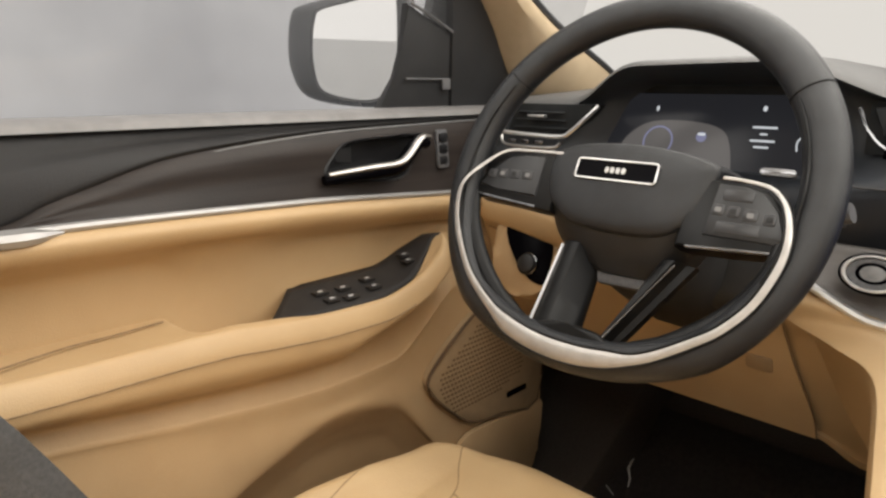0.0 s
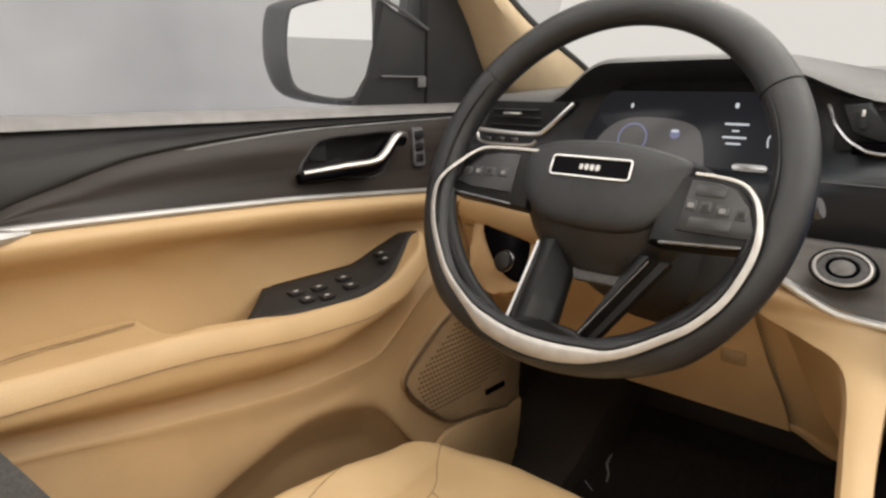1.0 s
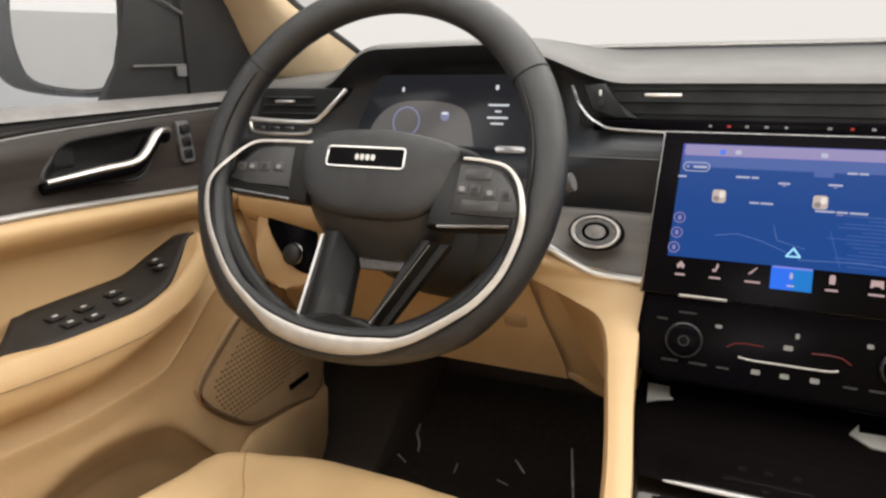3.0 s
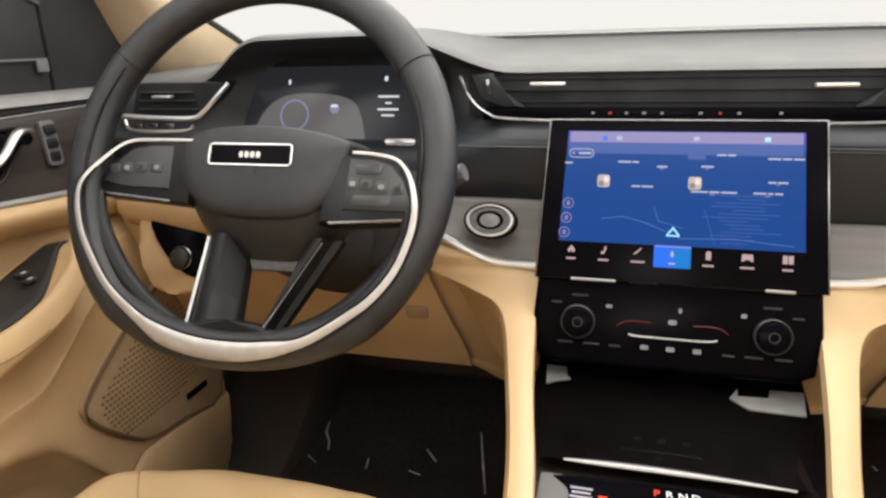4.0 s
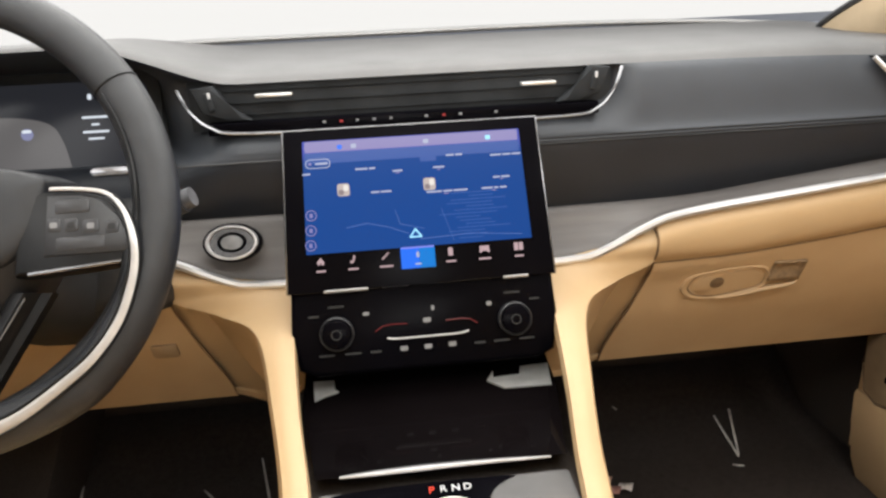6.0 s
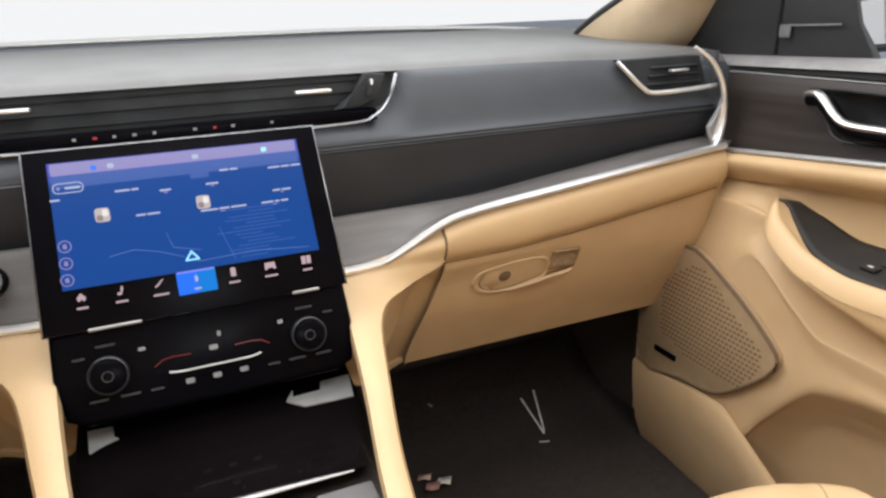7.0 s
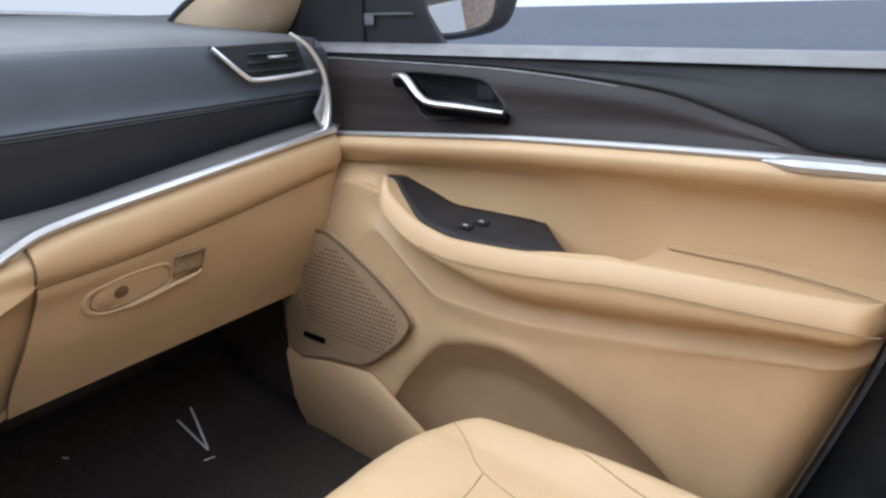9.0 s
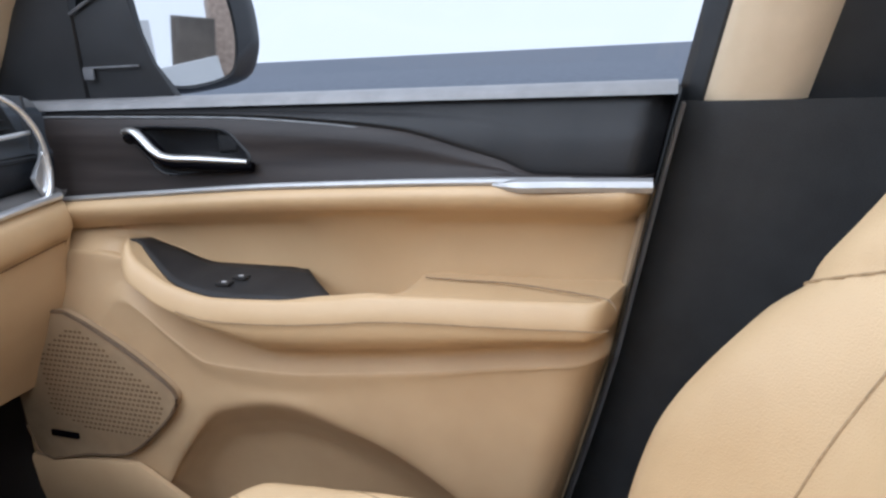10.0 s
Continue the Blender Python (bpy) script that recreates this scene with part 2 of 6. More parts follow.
def prism(bm, outline, m, depth, bev=0.0, seg=2):
    """An outline in the local xy plane, its face at z = 0, going back by depth."""
    top = [bm.verts.new(m @ Vector((x, y, 0))) for x, y in outline]
    low = [bm.verts.new(m @ Vector((x, y, -depth))) for x, y in outline]
    n = len(top)
    f = bm.faces.new(top)
    bm.faces.new(list(reversed(low)))
    for i in range(n):
        bm.faces.new((top[i], low[i], low[(i + 1) % n], top[(i + 1) % n]))
    if bev:
        bmesh.ops.bevel(bm, geom=list(f.edges), offset=bev, segments=seg, affect="EDGES", profile=0.5)
    return bm


def disc(bm, m, r, depth, bev=0.0, n=32, inner=0.0):
    """A round plate, or a ring when inner is given, facing local z."""
    if not inner:
        return prism(bm, [(r * math.cos(2 * math.pi * i / n), r * math.sin(2 * math.pi * i / n)) for i in range(n)], m, depth, bev)
    prof = [(inner, -depth), (inner, -bev), (inner + bev, 0), (r - bev, 0), (r, -bev), (r, -depth)]
    rows = []
    for i in range(n + 1):
        a = 2 * math.pi * i / n
        rows.append([m @ Vector((q * math.cos(a), q * math.sin(a), z)) for q, z in prof])
    grid(bm, rows)
    bmesh.ops.remove_doubles(bm, verts=bm.verts, dist=1e-6)
    return bm


def rounded(w, h, r, n=5):
    out = []
    for cx, cy, a0 in ((w / 2 - r, h / 2 - r, 0), (-w / 2 + r, h / 2 - r, 90), (-w / 2 + r, -h / 2 + r, 180), (w / 2 - r, -h / 2 + r, 270)):
        for i in range(n + 1):
            a = radians(a0 + 90 * i / n)
            out.append((cx + r * math.cos(a), cy + r * math.sin(a)))
    return out


def part(name, bm, material, parent=None, label="", angle=40, thick=0.0):
    bmesh.ops.recalc_face_normals(bm, faces=bm.faces)
    me = bpy.data.meshes.new(name)
    bm.to_mesh(me)
    bm.free()
    me.materials.append(material)
    for p in me.polygons:
        p.use_smooth = True
    me.set_sharp_from_angle(angle=radians(angle))
    ob = new(name, me)
    if parent is not None:
        ob.parent = parent
        if parent.type == "EMPTY":
            ob.matrix_parent_inverse = Matrix.Translation(-parent.location)
    if label:
        tagged(ob, label)
    if thick:
        md = ob.modifiers.new("thickness", "SOLIDIFY")
        md.thickness, md.offset = thick, -1
    return ob


def thing(name, at, label, category, group="", kind=""):
    ob = new(name)
    ob.location = at
    ob.empty_display_size = 0.05
    return tagged(ob, label, category, group, kind)


def facing(at, normal, up=(0, 0, 1)):
    """A frame at a place whose local z looks along normal and local y goes up."""
    z = Vector(normal).normalized()
    x = Vector(up).cross(z).normalized()
    y = z.cross(x)
    m = Matrix((x, y, z)).transposed().to_4x4()
    return Matrix.Translation(at) @ m


# ---- yard round the car ----
def slab(name, c, size, material, label, category, bev=0.0):
    bm = bmesh.new()
    box(bm, c, size, bev)
    ob = part(name, bm, material)
    return tagged(ob, label, category, kind="structure")


bm = bmesh.new()
grid(bm, [[(-900, -900, -0.42), (900, -900, -0.42)], [(-900, 900, -0.42), (900, 900, -0.42)]])
tagged(part("ground", bm, GROUND), "dark blue-grey asphalt yard reaching the horizon", "ground", kind="structure")
slab("wall_west", (-3.6, -2.65, 1.4), (0.12, 12.7, 3.64), WALL, "mottled grey wall outside the driver window", "wall")
slab("wall_rear", (-6.60, -9.1, 0.865), (14.9, 0.12, 2.57), WALL_WHITE, "low pale wall behind the car, seen in the mirror", "wall")

# Boards and crate are made up for the shapes the right mirror reflects.
bm = bmesh.new()
box(bm, (1.16, -6.35, 0.72), (0.46, 0.05, 2.26), 0.01, pose(0, 0, 0, -6, 9, 12))
tagged(part("panel_board", bm, shade("grey_brown_board", (0.20, 0.17, 0.14), 0.8, scale=4)), "grey-brown board leaning behind the car", "board")
bm = bmesh.new()
box(bm, (1.20, -5.9, 0.46), (0.80, 0.05, 1.76), 0.01, pose(0, 0, 0, -7, -8, 6))
tagged(part("panel_board", bm, WALL_WHITE), "white board leaning against a brown one", "board")
bm = bmesh.new()
box(bm, (1.80, -7.0, 0.86), (0.55, 0.7, 2.56), 0.02)
tagged(part("storage_crate", bm, BOX_TAN), "tall tan cardboard crate behind the car", "crate")

# glossy bonnet added past the windscreen to cover dark ground with reflected sky
bm = bmesh.new()
rows = []
for t in np.linspace(0, 1, 14):
    y = 1.30 + 1.05 * t
    rows.append([(x, y - 0.10 * (x / 0.8) ** 2, 0.978 + 0.006 * math.sin(3.0 * t) - 0.05 * t ** 4 - 0.035 * (abs(x) / 0.85) ** 4) for x in np.linspace(-0.85, 0.85, 15)])
grid(bm, rows)
tagged(part("bonnet", bm, shade("silver_car_paint", (0.85, 0.85, 0.84), 0.25, 0.6, scale=300, mix=0.05, coat=1.0), thick=0.01), "pale glossy bonnet added to hide the ground beyond the windscreen", "bonnet", kind="structure")

# ---- cabin shell ----
bm = bmesh.new()
rows = []
for j in range(60):
    y = 1.5 - j * 0.06
    rows.append([(x, y, 0.27 + (0.25 * step(0.98, 1.35, y))) for x in (-0.76, -0.4, -0.16, 0.16, 0.4, 0.76)])
grid(bm, rows)
tagged(part("floor", bm, CARPET, thick=0.02), "black carpeted car floor with rising footwells", "floor", kind="structure")
slab("firewall", (0, 1.30, 0.61), (1.6, 0.04, 0.68), CARPET, "dark carpeted firewall behind the footwells", "wall")
for s in (-1, 1):
    slab("kick_wall", (s * 0.735, 1.08, 0.58), (0.05, 0.46, 0.68), CARPET, "dark carpeted side wall of the footwell", "wall")
# raised rest for the left foot beside the driver's mat
bm = bmesh.new()
rows = []
for t in np.linspace(0, 1, 12):
    y, z = 0.760 + 0.380 * t, 0.288 + 0.205 * step(0.0, 1.10, t) ** 1.15
    rows.append([(x, y + dy, z + dz) for x, dy, dz in ((-0.712, 0.0, 0.012), (-0.69, 0.0, 0.004), (-0.63, 0.0, 0.0), (-0.576, 0.0, 0.001), (-0.563, 0.001, -0.002), (-0.557, 0.004, -0.010), (-0.553, 0.012, -0.05), (-0.552, 0.03, -0.12))])
grid(bm, rows)
tagged(part("foot_rest", bm, CARPET), "dark carpeted foot rest beside the driver's mat", "foot rest", kind="structure")
# unseen roof with a wide glass opening added to let light in
bm = bmesh.new()


def roof_z(x, y):
    return 1.44 - 0.10 * (abs(x) / 0.62) ** 4 - 0.05 * (0.30 - y) / 2.24


ring_out = [(-0.62, 0.30), (0.62, 0.30), (0.62, -1.94), (-0.62, -1.94)]
ring_in = [(-0.43, 0.26), (0.43, 0.26), (0.43, -0.30), (-0.43, -0.30)]
for k in range(4):
    rows = []
    for t in np.linspace(0, 1, 9):
        a0, a1, c0, c1 = ring_out[k], ring_out[(k + 1) % 4], ring_in[k], ring_in[(k + 1) % 4]
        o = (a0[0] + (a1[0] - a0[0]) * t, a0[1] + (a1[1] - a0[1]) * t)
        q = (c0[0] + (c1[0] - c0[0]) * t, c0[1] + (c1[1] - c0[1]) * t)
        rows.append([(o[0] + (q[0] - o[0]) * w, o[1] + (q[1] - o[1]) * w, roof_z(o[0] + (q[0] - o[0]) * w, o[1] + (q[1] - o[1]) * w)) for w in (0, 0.33, 0.67, 1)])
    grid(bm, rows)
bmesh.ops.remove_doubles(bm, verts=bm.verts, dist=1e-5)
tagged(part("ceiling", bm, HEADLINER, thick=0.03), "beige headliner with a wide glass roof opening", "ceiling", kind="structure")
bm = bmesh.new()
grid(bm, [[(x, y, roof_z(x, y) + 0.012) for x in np.linspace(-0.44, 0.44, 7)] for y in (0.27, 0.0, -0.31)])
w = tagged(part("window_roof", bm, GLASS_SIDE, thick=0.004), "clear glass roof panel, closed", "window", kind="structure")
w.visible_shadow = False
slab("wall_south", (0, -1.98, 0.64), (1.56, 0.05, 0.78), PILLAR_BLACK, "plain dark panel closing the rear of the cabin", "wall")
for s in (-1, 1):
    slab("wall_side", (s * 0.775, -1.18, 0.60), (0.06, 1.62, 0.68), PILLAR_BLACK, "plain dark lower side panel behind the front doors", "wall")


# ---- doors ----
Z_CHROME = hermite([(-0.05, 0.832), (0.10, 0.833), (0.40, 0.825), (0.60, 0.812), (0.82, 0.796)])
Z_UPPER = hermite([(0.05, 0.836), (0.135, 0.838), (0.175, 0.852), (0.212, 0.863), (0.284, 0.882), (0.38, 0.893), (0.473, 0.899), (0.60, 0.902), (0.82, 0.906)])
Z_RIM = hermite([(-0.05, 0.726), (0.047, 0.727), (0.142, 0.724), (0.225, 0.722), (0.281, 0.719), (0.319, 0.714), (0.40, 0.706),
                 (0.472, 0.704), (0.531, 0.716), (0.575, 0.743), (0.597, 0.760), (0.625, 0.757), (0.66, 0.745), (0.82, 0.740)])
Z_IN = hermite([(-0.05, 0.728), (0.10, 0.724), (0.20, 0.7235), (0.243, 0.722), (0.288, 0.668), (0.340, 0.66), (0.385, 0.702), (0.41, 0.720),
                (0.52, 0.721), (0.57, 0.737), (0.615, 0.752), (0.65, 0.760), (0.82, 0.757)])
Z_UNDER = hermite([(-0.05, 0.676), (0.06, 0.671), (0.25, 0.647), (0.41, 0.634), (0.48, 0.655), (0.55, 0.688), (0.60, 0.712), (0.66, 0.722), (0.82, 0.716)])
Z_RIDGE = hermite([(-0.05, 0.655), (0.09, 0.643), (0.25, 0.618), (0.41, 0.602), (0.50, 0.606), (0.55, 0.632), (0.60, 0.668), (0.66, 0.700), (0.82, 0.695)])
Z_POCKET = hermite([(-0.05, 0.30), (0.05, 0.36), (0.10, 0.43), (0.21, 0.500), (0.30, 0.532), (0.40, 0.552), (0.49, 0.536), (0.55, 0.475), (0.60, 0.40), (0.66, 0.34), (0.82, 0.30)])
Y_REAR = hermite([(0.30, 0.15), (0.483, 0.096), (0.633, 0.057), (0.732, 0.037), (0.827, 0.018), (0.93, -0.004)])
Y_FRONT = 0.83


def door_y(u, z):
    r = Y_REAR(z)
    return r + u * (Y_FRONT - r)


def door(s, driver):
    side = "driver" if driver else "passenger"
    root = thing("door_1" if driver else "door_2", (s * 0.70, 0.42, 0.30), f"closed tan and black leather-trimmed {side} door with dark wood and chrome", "car door", "front doors", "structure")
    us = [i / 110 for i in range(111)]

    def lay(x, u, z):
        fillet = 0.020 * max(0.0, 1 - u / 0.035) ** 2
        if z < 0.68:
            fillet += 0.030 * step(0.68, 0.62, z) * max(0.0, 1 - u / 0.062) ** 2
        return (s * (x + fillet), door_y(u, z), z)

    def columns(profile, n=5, fine=1):
        rows = []
        for u in (i / (110 * fine) for i in range(110 * fine + 1)):
            y = 0.03 + u * 0.80
            rows.append([lay(q.x, u, q.z) for q in smooth_line([(x, 0, z) for x, z in profile(y)], n)])
        return rows

    # belt pad, soft and black
    def belt(y):
        zu = Z_UPPER(y)
        return [(0.745, 0.905), (0.742, 0.916), (0.728, 0.919), (0.712, 0.914), (0.700, 0.905 - 0.25 * (0.906 - zu)), (0.690, (0.905 + zu) / 2 - 0.001), (0.684, zu + 0.002), (0.689, zu - 0.004)]
    bm = bmesh.new()
    grid(bm, columns(belt))
    part("belt_pad", bm, BELT, root, "black soft-touch window sill pad")

    # wood trim under it
    def wood(y):
        zu, zc = Z_UPPER(y), Z_CHROME(y)
        h = zu - zc
        return [(0.6875, zu + 0.0005), (0.6835, zu - 0.07 * h - 0.001), (0.6800, zu - 0.18 * h - 0.002), (0.6785, zu - 0.3 * h - 0.002), (0.6775, zu * 0.4 + zc * 0.6), (0.672, zc + 0.004), (0.672, zc - 0.003)]
    cup = smooth_line([(0.604, 0.885, 0), (0.574, 0.8885, 0), (0.544, 0.888, 0), (0.476, 0.884, 0), (0.454, 0.869, 0), (0.443, 0.853, 0), (0.454, 0.842, 0), (0.50, 0.838, 0), (0.555, 0.838, 0), (0.579, 0.861, 0)], 5, closed=True)

    def in_cup(y, z, g):
        """Whether a place of the trim lies inside the handle cup, drawn in by g."""
        p = [(0.52 + (q.x - 0.52) * g, 0.863 + (q.y - 0.863) * g) for q in cup]
        return sum((b1 > z) != (b0 > z) and y < a0 + (a1 - a0) * (z - b0) / (b1 - b0) for (a0, b0), (a1, b1) in zip(p, p[1:] + p[:1])) % 2 == 1
    rows = [[(x + s * 0.026, y, z) if in_cup(y, z, 0.97) else (x, y, z) for x, y, z in r] for r in columns(wood, 8, 3)]
    bm = bmesh.new()
    grid(bm, rows)
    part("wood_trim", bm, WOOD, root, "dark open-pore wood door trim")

    # crease between pad and wood, its edge highlight drawn as a grey rod
    bm = bmesh.new()
    tube(bm, [(s * 0.6855, y, Z_UPPER(y) - 0.002) for y in np.linspace(0.14, 0.80, 40)], lambda t: 0.0003 + 0.0013 * step(0.0, 0.45, t), 6)
    part("trim_highlight", bm, TRIM_HIGHLIGHT, root)

    # chrome strip, with a wider blade at the rear
    bm = bmesh.new()
    tube(bm, [(s * 0.668, y, Z_CHROME(y)) for y in np.linspace(0.09, 0.80, 50)], lambda t: 0.0042 - 0.0010 * t, 8, flat=1.0)
    part("chrome_strip", bm, STRIP, root)
    bm = bmesh.new()
    blade = smooth_line([(s * 0.666, 0.165, Z_CHROME(0.165) - 0.003), (s * 0.660, 0.135, Z_CHROME(0.13) - 0.003), (s * 0.661, 0.10, Z_CHROME(0.10) - 0.0025), (s * 0.668, 0.018, 0.8300)], 5)
    tube(bm, blade, lambda t: 0.002 + 0.0062 * step(0, 0.35, t), 8, flat=0.9)
    part("chrome_blade", bm, STRIP, root)

    def arm_out(y):
        """How far the armrest stands out at y, rounded off at both ends."""
        return step(0.655, 0.575, y) * (0.30 + 0.70 * math.sqrt(max(0.0, 1 - (1 - min(max((y - 0.036) / 0.026, 0), 1)) ** 2)))

    # tan panel: lip, concave wall, armrest, lower part
    def tan(y):
        zc, zi, zr, zu, zd, zp = Z_CHROME(y), Z_IN(y), Z_RIM(y), Z_UNDER(y) + 0.006, Z_RIDGE(y) + 0.006, Z_POCKET(y)
        fa = arm_out(y)
        far = 0.695 - 0.02 * step(0.62, 0.78, y) - 0.016 * step(0.16, 0.03, y)
        fk = step(0.665, 0.605, y)
        rim = far + (0.622 - far) * fa
        ri = far + (0.646 - far) * fa
        k = step(0.0, 0.06, y - 0.0)
        pk = step(0.62, 0.54, y)
        low = 0.638 + 0.004 * step(0.60, 0.45, y)
        top = [(0.672, zc - 0.002), (0.661, zc - 0.006), (0.657, zc - 0.014), (0.664, zc - 0.026), (0.686 - 0.006 * step(0.6, 0.7, y), zc - 0.040), (far + (0.700 - far) * fa, 0.55 * zc + 0.45 * zi - 0.008)]
        arm = [(far + (0.702 - far) * fa, zi + 0.006), (far + (0.696 - far) * fa - 0.0005, zi), (ri, zr - 0.003), (rim + 0.008 * fk, zr + 0.001), (rim, zr - 0.005), (rim - 0.006 * fk, zr - 0.02),
               (rim - 0.004 * fk, (zr + zu) / 2 - 0.008), (min(rim + 0.010, 0.664), zu + 0.009)]
        arm = [(x * fk + (far - (far - 0.661) * i / 7) * (1 - fk), z * fk + (zi + 0.006 + (zu + 0.004 - zi) * i / 7) * (1 - fk)) for i, (x, z) in enumerate(arm)]
        bot = [(min(rim + 0.0285, 0.664), zu - 0.002), (min(rim + 0.0320, 0.661), 0.62 * zu + 0.38 * zd), (0.6482, zd + 0.0045), (0.6462, zd - 0.0015), (0.6480, max(zd - 0.022, zp + 0.03)),
               (low + 0.004, max(zp + 0.018, 0.37)), (low + 0.008 + 0.008 * pk, max(zp - 0.002, 0.36)), (low + 0.010 + 0.024 * pk, max(zp - 0.030, 0.35)), (low + 0.012 + 0.038 * pk, max(zp - 0.075, 0.34)), (low + 0.014 + 0.046 * pk, 0.32), (0.68, 0.28)]
        ease = ((0.6585, 0.712), (0.6555, 0.694), (0.6520, 0.674), (0.6485, 0.652), (0.6455, 0.630))
        bot = [(x * fk + e[0] * (1 - fk), z * fk + e[1] * (1 - fk)) for (x, z), e in zip(bot, ease)] + bot[5:]
        return top, arm, bot
    for name, i, mat in (("upper_panel", 0, TAN), ("armrest", 1, TAN), ("lower_panel", 2, TAN_PLASTIC)):
        rows = []
        for u in us:
            t = tan(0.03 + u * 0.80)
            line = smooth_line([(x, 0, z) for x, z in t[0] + t[1] + t[2]], 5)
            a, c = ((0, 6), (6, 13), (13, 99))[i]
            rows.append([lay(q.x, u, q.z) for q in line[5 * a:5 * c + 1]])
        bm = bmesh.new()
        grid(bm, rows)
        part(name, bm, mat, root, {0: "tan leather upper door panel", 1: "padded tan leather armrest", 2: "tan moulded lower door panel with map pocket"}[i])

    # seams on the armrest
    bm = bmesh.new()
    tube(bm, [(s * (0.695 - 0.0735 * arm_out(y) - 0.008), y, Z_RIM(y) - 0.0205) for y in np.linspace(0.050, 0.52, 60)], 0.0007, 5)
    part("armrest_seam", bm, SEAM_AND_RECESS_SHADE, root)
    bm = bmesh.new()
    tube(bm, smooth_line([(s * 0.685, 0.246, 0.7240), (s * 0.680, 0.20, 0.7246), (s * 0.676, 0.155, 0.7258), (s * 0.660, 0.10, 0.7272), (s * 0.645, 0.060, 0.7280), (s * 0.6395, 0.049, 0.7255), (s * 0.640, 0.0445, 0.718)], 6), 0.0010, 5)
    part("armrest_seam", bm, SEAM_AND_RECESS_SHADE, root)

    # rear edge of the door: black rubber seal and closing face
    bm = bmesh.new()
    tube(bm, [(s * 0.700, Y_REAR(z) + 0.0005, z) for z in np.linspace(0.30, 0.822, 30)], 0.0045, 8)
    part("edge_seal", bm, GRILLE_TAN, root)
    bm = bmesh.new()
    tube(bm, [(s * 0.712, Y_REAR(z) - 0.0085, z) for z in np.linspace(0.30, 0.90, 30)], 0.0030, 8)
    part("edge_seal", bm, EDGE_GREY, root, "thin grey weather seal")
    bm = bmesh.new()
    grid(bm, [[(s * x, Y_REAR(z) - 0.002, z) for x in (0.665, 0.70, 0.76)] for z in np.linspace(0.28, 0.915, 20)])
    part("door_end", bm, PILLAR_BLACK, root)
    bm = bmesh.new()
    grid(bm, [[(s * 0.765, y, z) for y in np.linspace(0.0, 1.0, 3)] for z in (0.20, 0.6, 0.914)])
    part("outer_panel", bm, PILLAR_BLACK, root, thick=0.01)

    # handle: black cup with a chrome pull
    bm = bmesh.new()

    def wood_x(y, z):
        """Where the face of the wood trim lies at y and z."""
        line = smooth_line([(x, 0, h) for x, h in wood(y)], 8)
        return float(np.interp(z, [q.z for q in reversed(line)], [q.x for q in reversed(line)]))
    rows = []
    for g, dx in ((1.075, 0.0012), (1.055, -0.0006), (1.03, -0.0016), (0.985, -0.0012), (0.95, 0.004), (0.90, 0.011), (0.84, 0.016), (0.5, 0.019), (0.02, 0.019)):
        ring = [(0.52 + (q.x - 0.52) * g, 0.863 + (q.y - 0.863) * g) for q in cup]
        rows.append([(s * (wood_x(y, z) + dx), y, z) for y, z in ring])
    grid(bm, rows, closed=True)
    handle = part("handle_cup", bm, CUP, root, "black recessed handle cup")
    bm = bmesh.new()
    pull = smooth_line([(s * 0.664, 0.592, 0.886), (s * 0.658, 0.572, 0.886), (s * 0.655, 0.548, 0.866), (s * 0.655, 0.53, 0.858), (s * 0.657, 0.49, 0.856), (s * 0.664, 0.435, 0.852)], 6)
    tube(bm, pull, lambda t: 0.0052 - 0.0018 * step(0.75, 1.0, t) - 0.001 * step(0.2, 0.0, t), 10, flat=0.8)
    part("handle_pull", bm, SILVER, handle, "satin chrome inner pull handle")
    bm = bmesh.new()
    tube(bm, [q + Vector((s * 0.006, -0.002, -0.007)) for q in pull], lambda t: 0.0095 - 0.003 * step(0.8, 1.0, t), 10, flat=0.9)
    part("handle_body", bm, PIANO, handle, "gloss black handle body")
    bm = bmesh.new()
    prism(bm, [(0.492, 0.880), (0.466, 0.876), (0.466, 0.858), (0.492, 0.857)], Matrix(((0, 0, -s, s * 0.694), (1, 0, 0, 0), (0, 1, 0, 0), (0, 0, 0, 1))), 0.008, 0.0035, 3)
    part("cup_facet", bm, BUTTON, handle)

    # switch panel
    bm = bmesh.new()
    rows = []
    for i in range(25):
        t = i / 24
        row = []
        for j in range(7):
            w = j / 6
            x = 0.634 + 0.065 * w
            y0 = 0.332 + 0.064 * w
            y1 = 0.612 - 0.004 * w
            y = y0 + (y1 - y0) * t
            z = max(Z_IN(y), 0.7185) * w + (Z_RIM(y) - 0.002) * (1 - w) + 0.0022
            x = x + (0.69 - x) * 0.50 * step(0.52, 0.615, y)
            row.append((s * x, y, z))
        rows.append(row)
    grid(bm, rows)
    plate = part("switch_panel", bm, SWITCH_PLATE, root, "satin charcoal window switch panel", thick=0.003)
    spots = [(0.421, 0.670), (0.424, 0.652), (0.452, 0.668), (0.448, 0.648), (0.492, 0.672), (0.488, 0.654), (0.558, 0.676), (0.552, 0.662)] if driver else [(0.482, 0.656), (0.468, 0.670)]
    for y, x in spots:
        z = Z_IN(y) * (x - 0.636) / 0.063 + Z_RIM(y) * (0.699 - x) / 0.063 + 0.0048
        bm = bmesh.new()
        box(bm, (s * x, y, z - 0.0014), (0.012, 0.018, 0.0034), 0.0013)
        key = part("switch", bm, SWITCH_PLATE, plate)
        bm = bmesh.new()
        box(bm, (s * x, y, z + 0.0005), (0.0032, 0.0055, 0.0006), 0)
        part("switch_mark", bm, ICON, key)

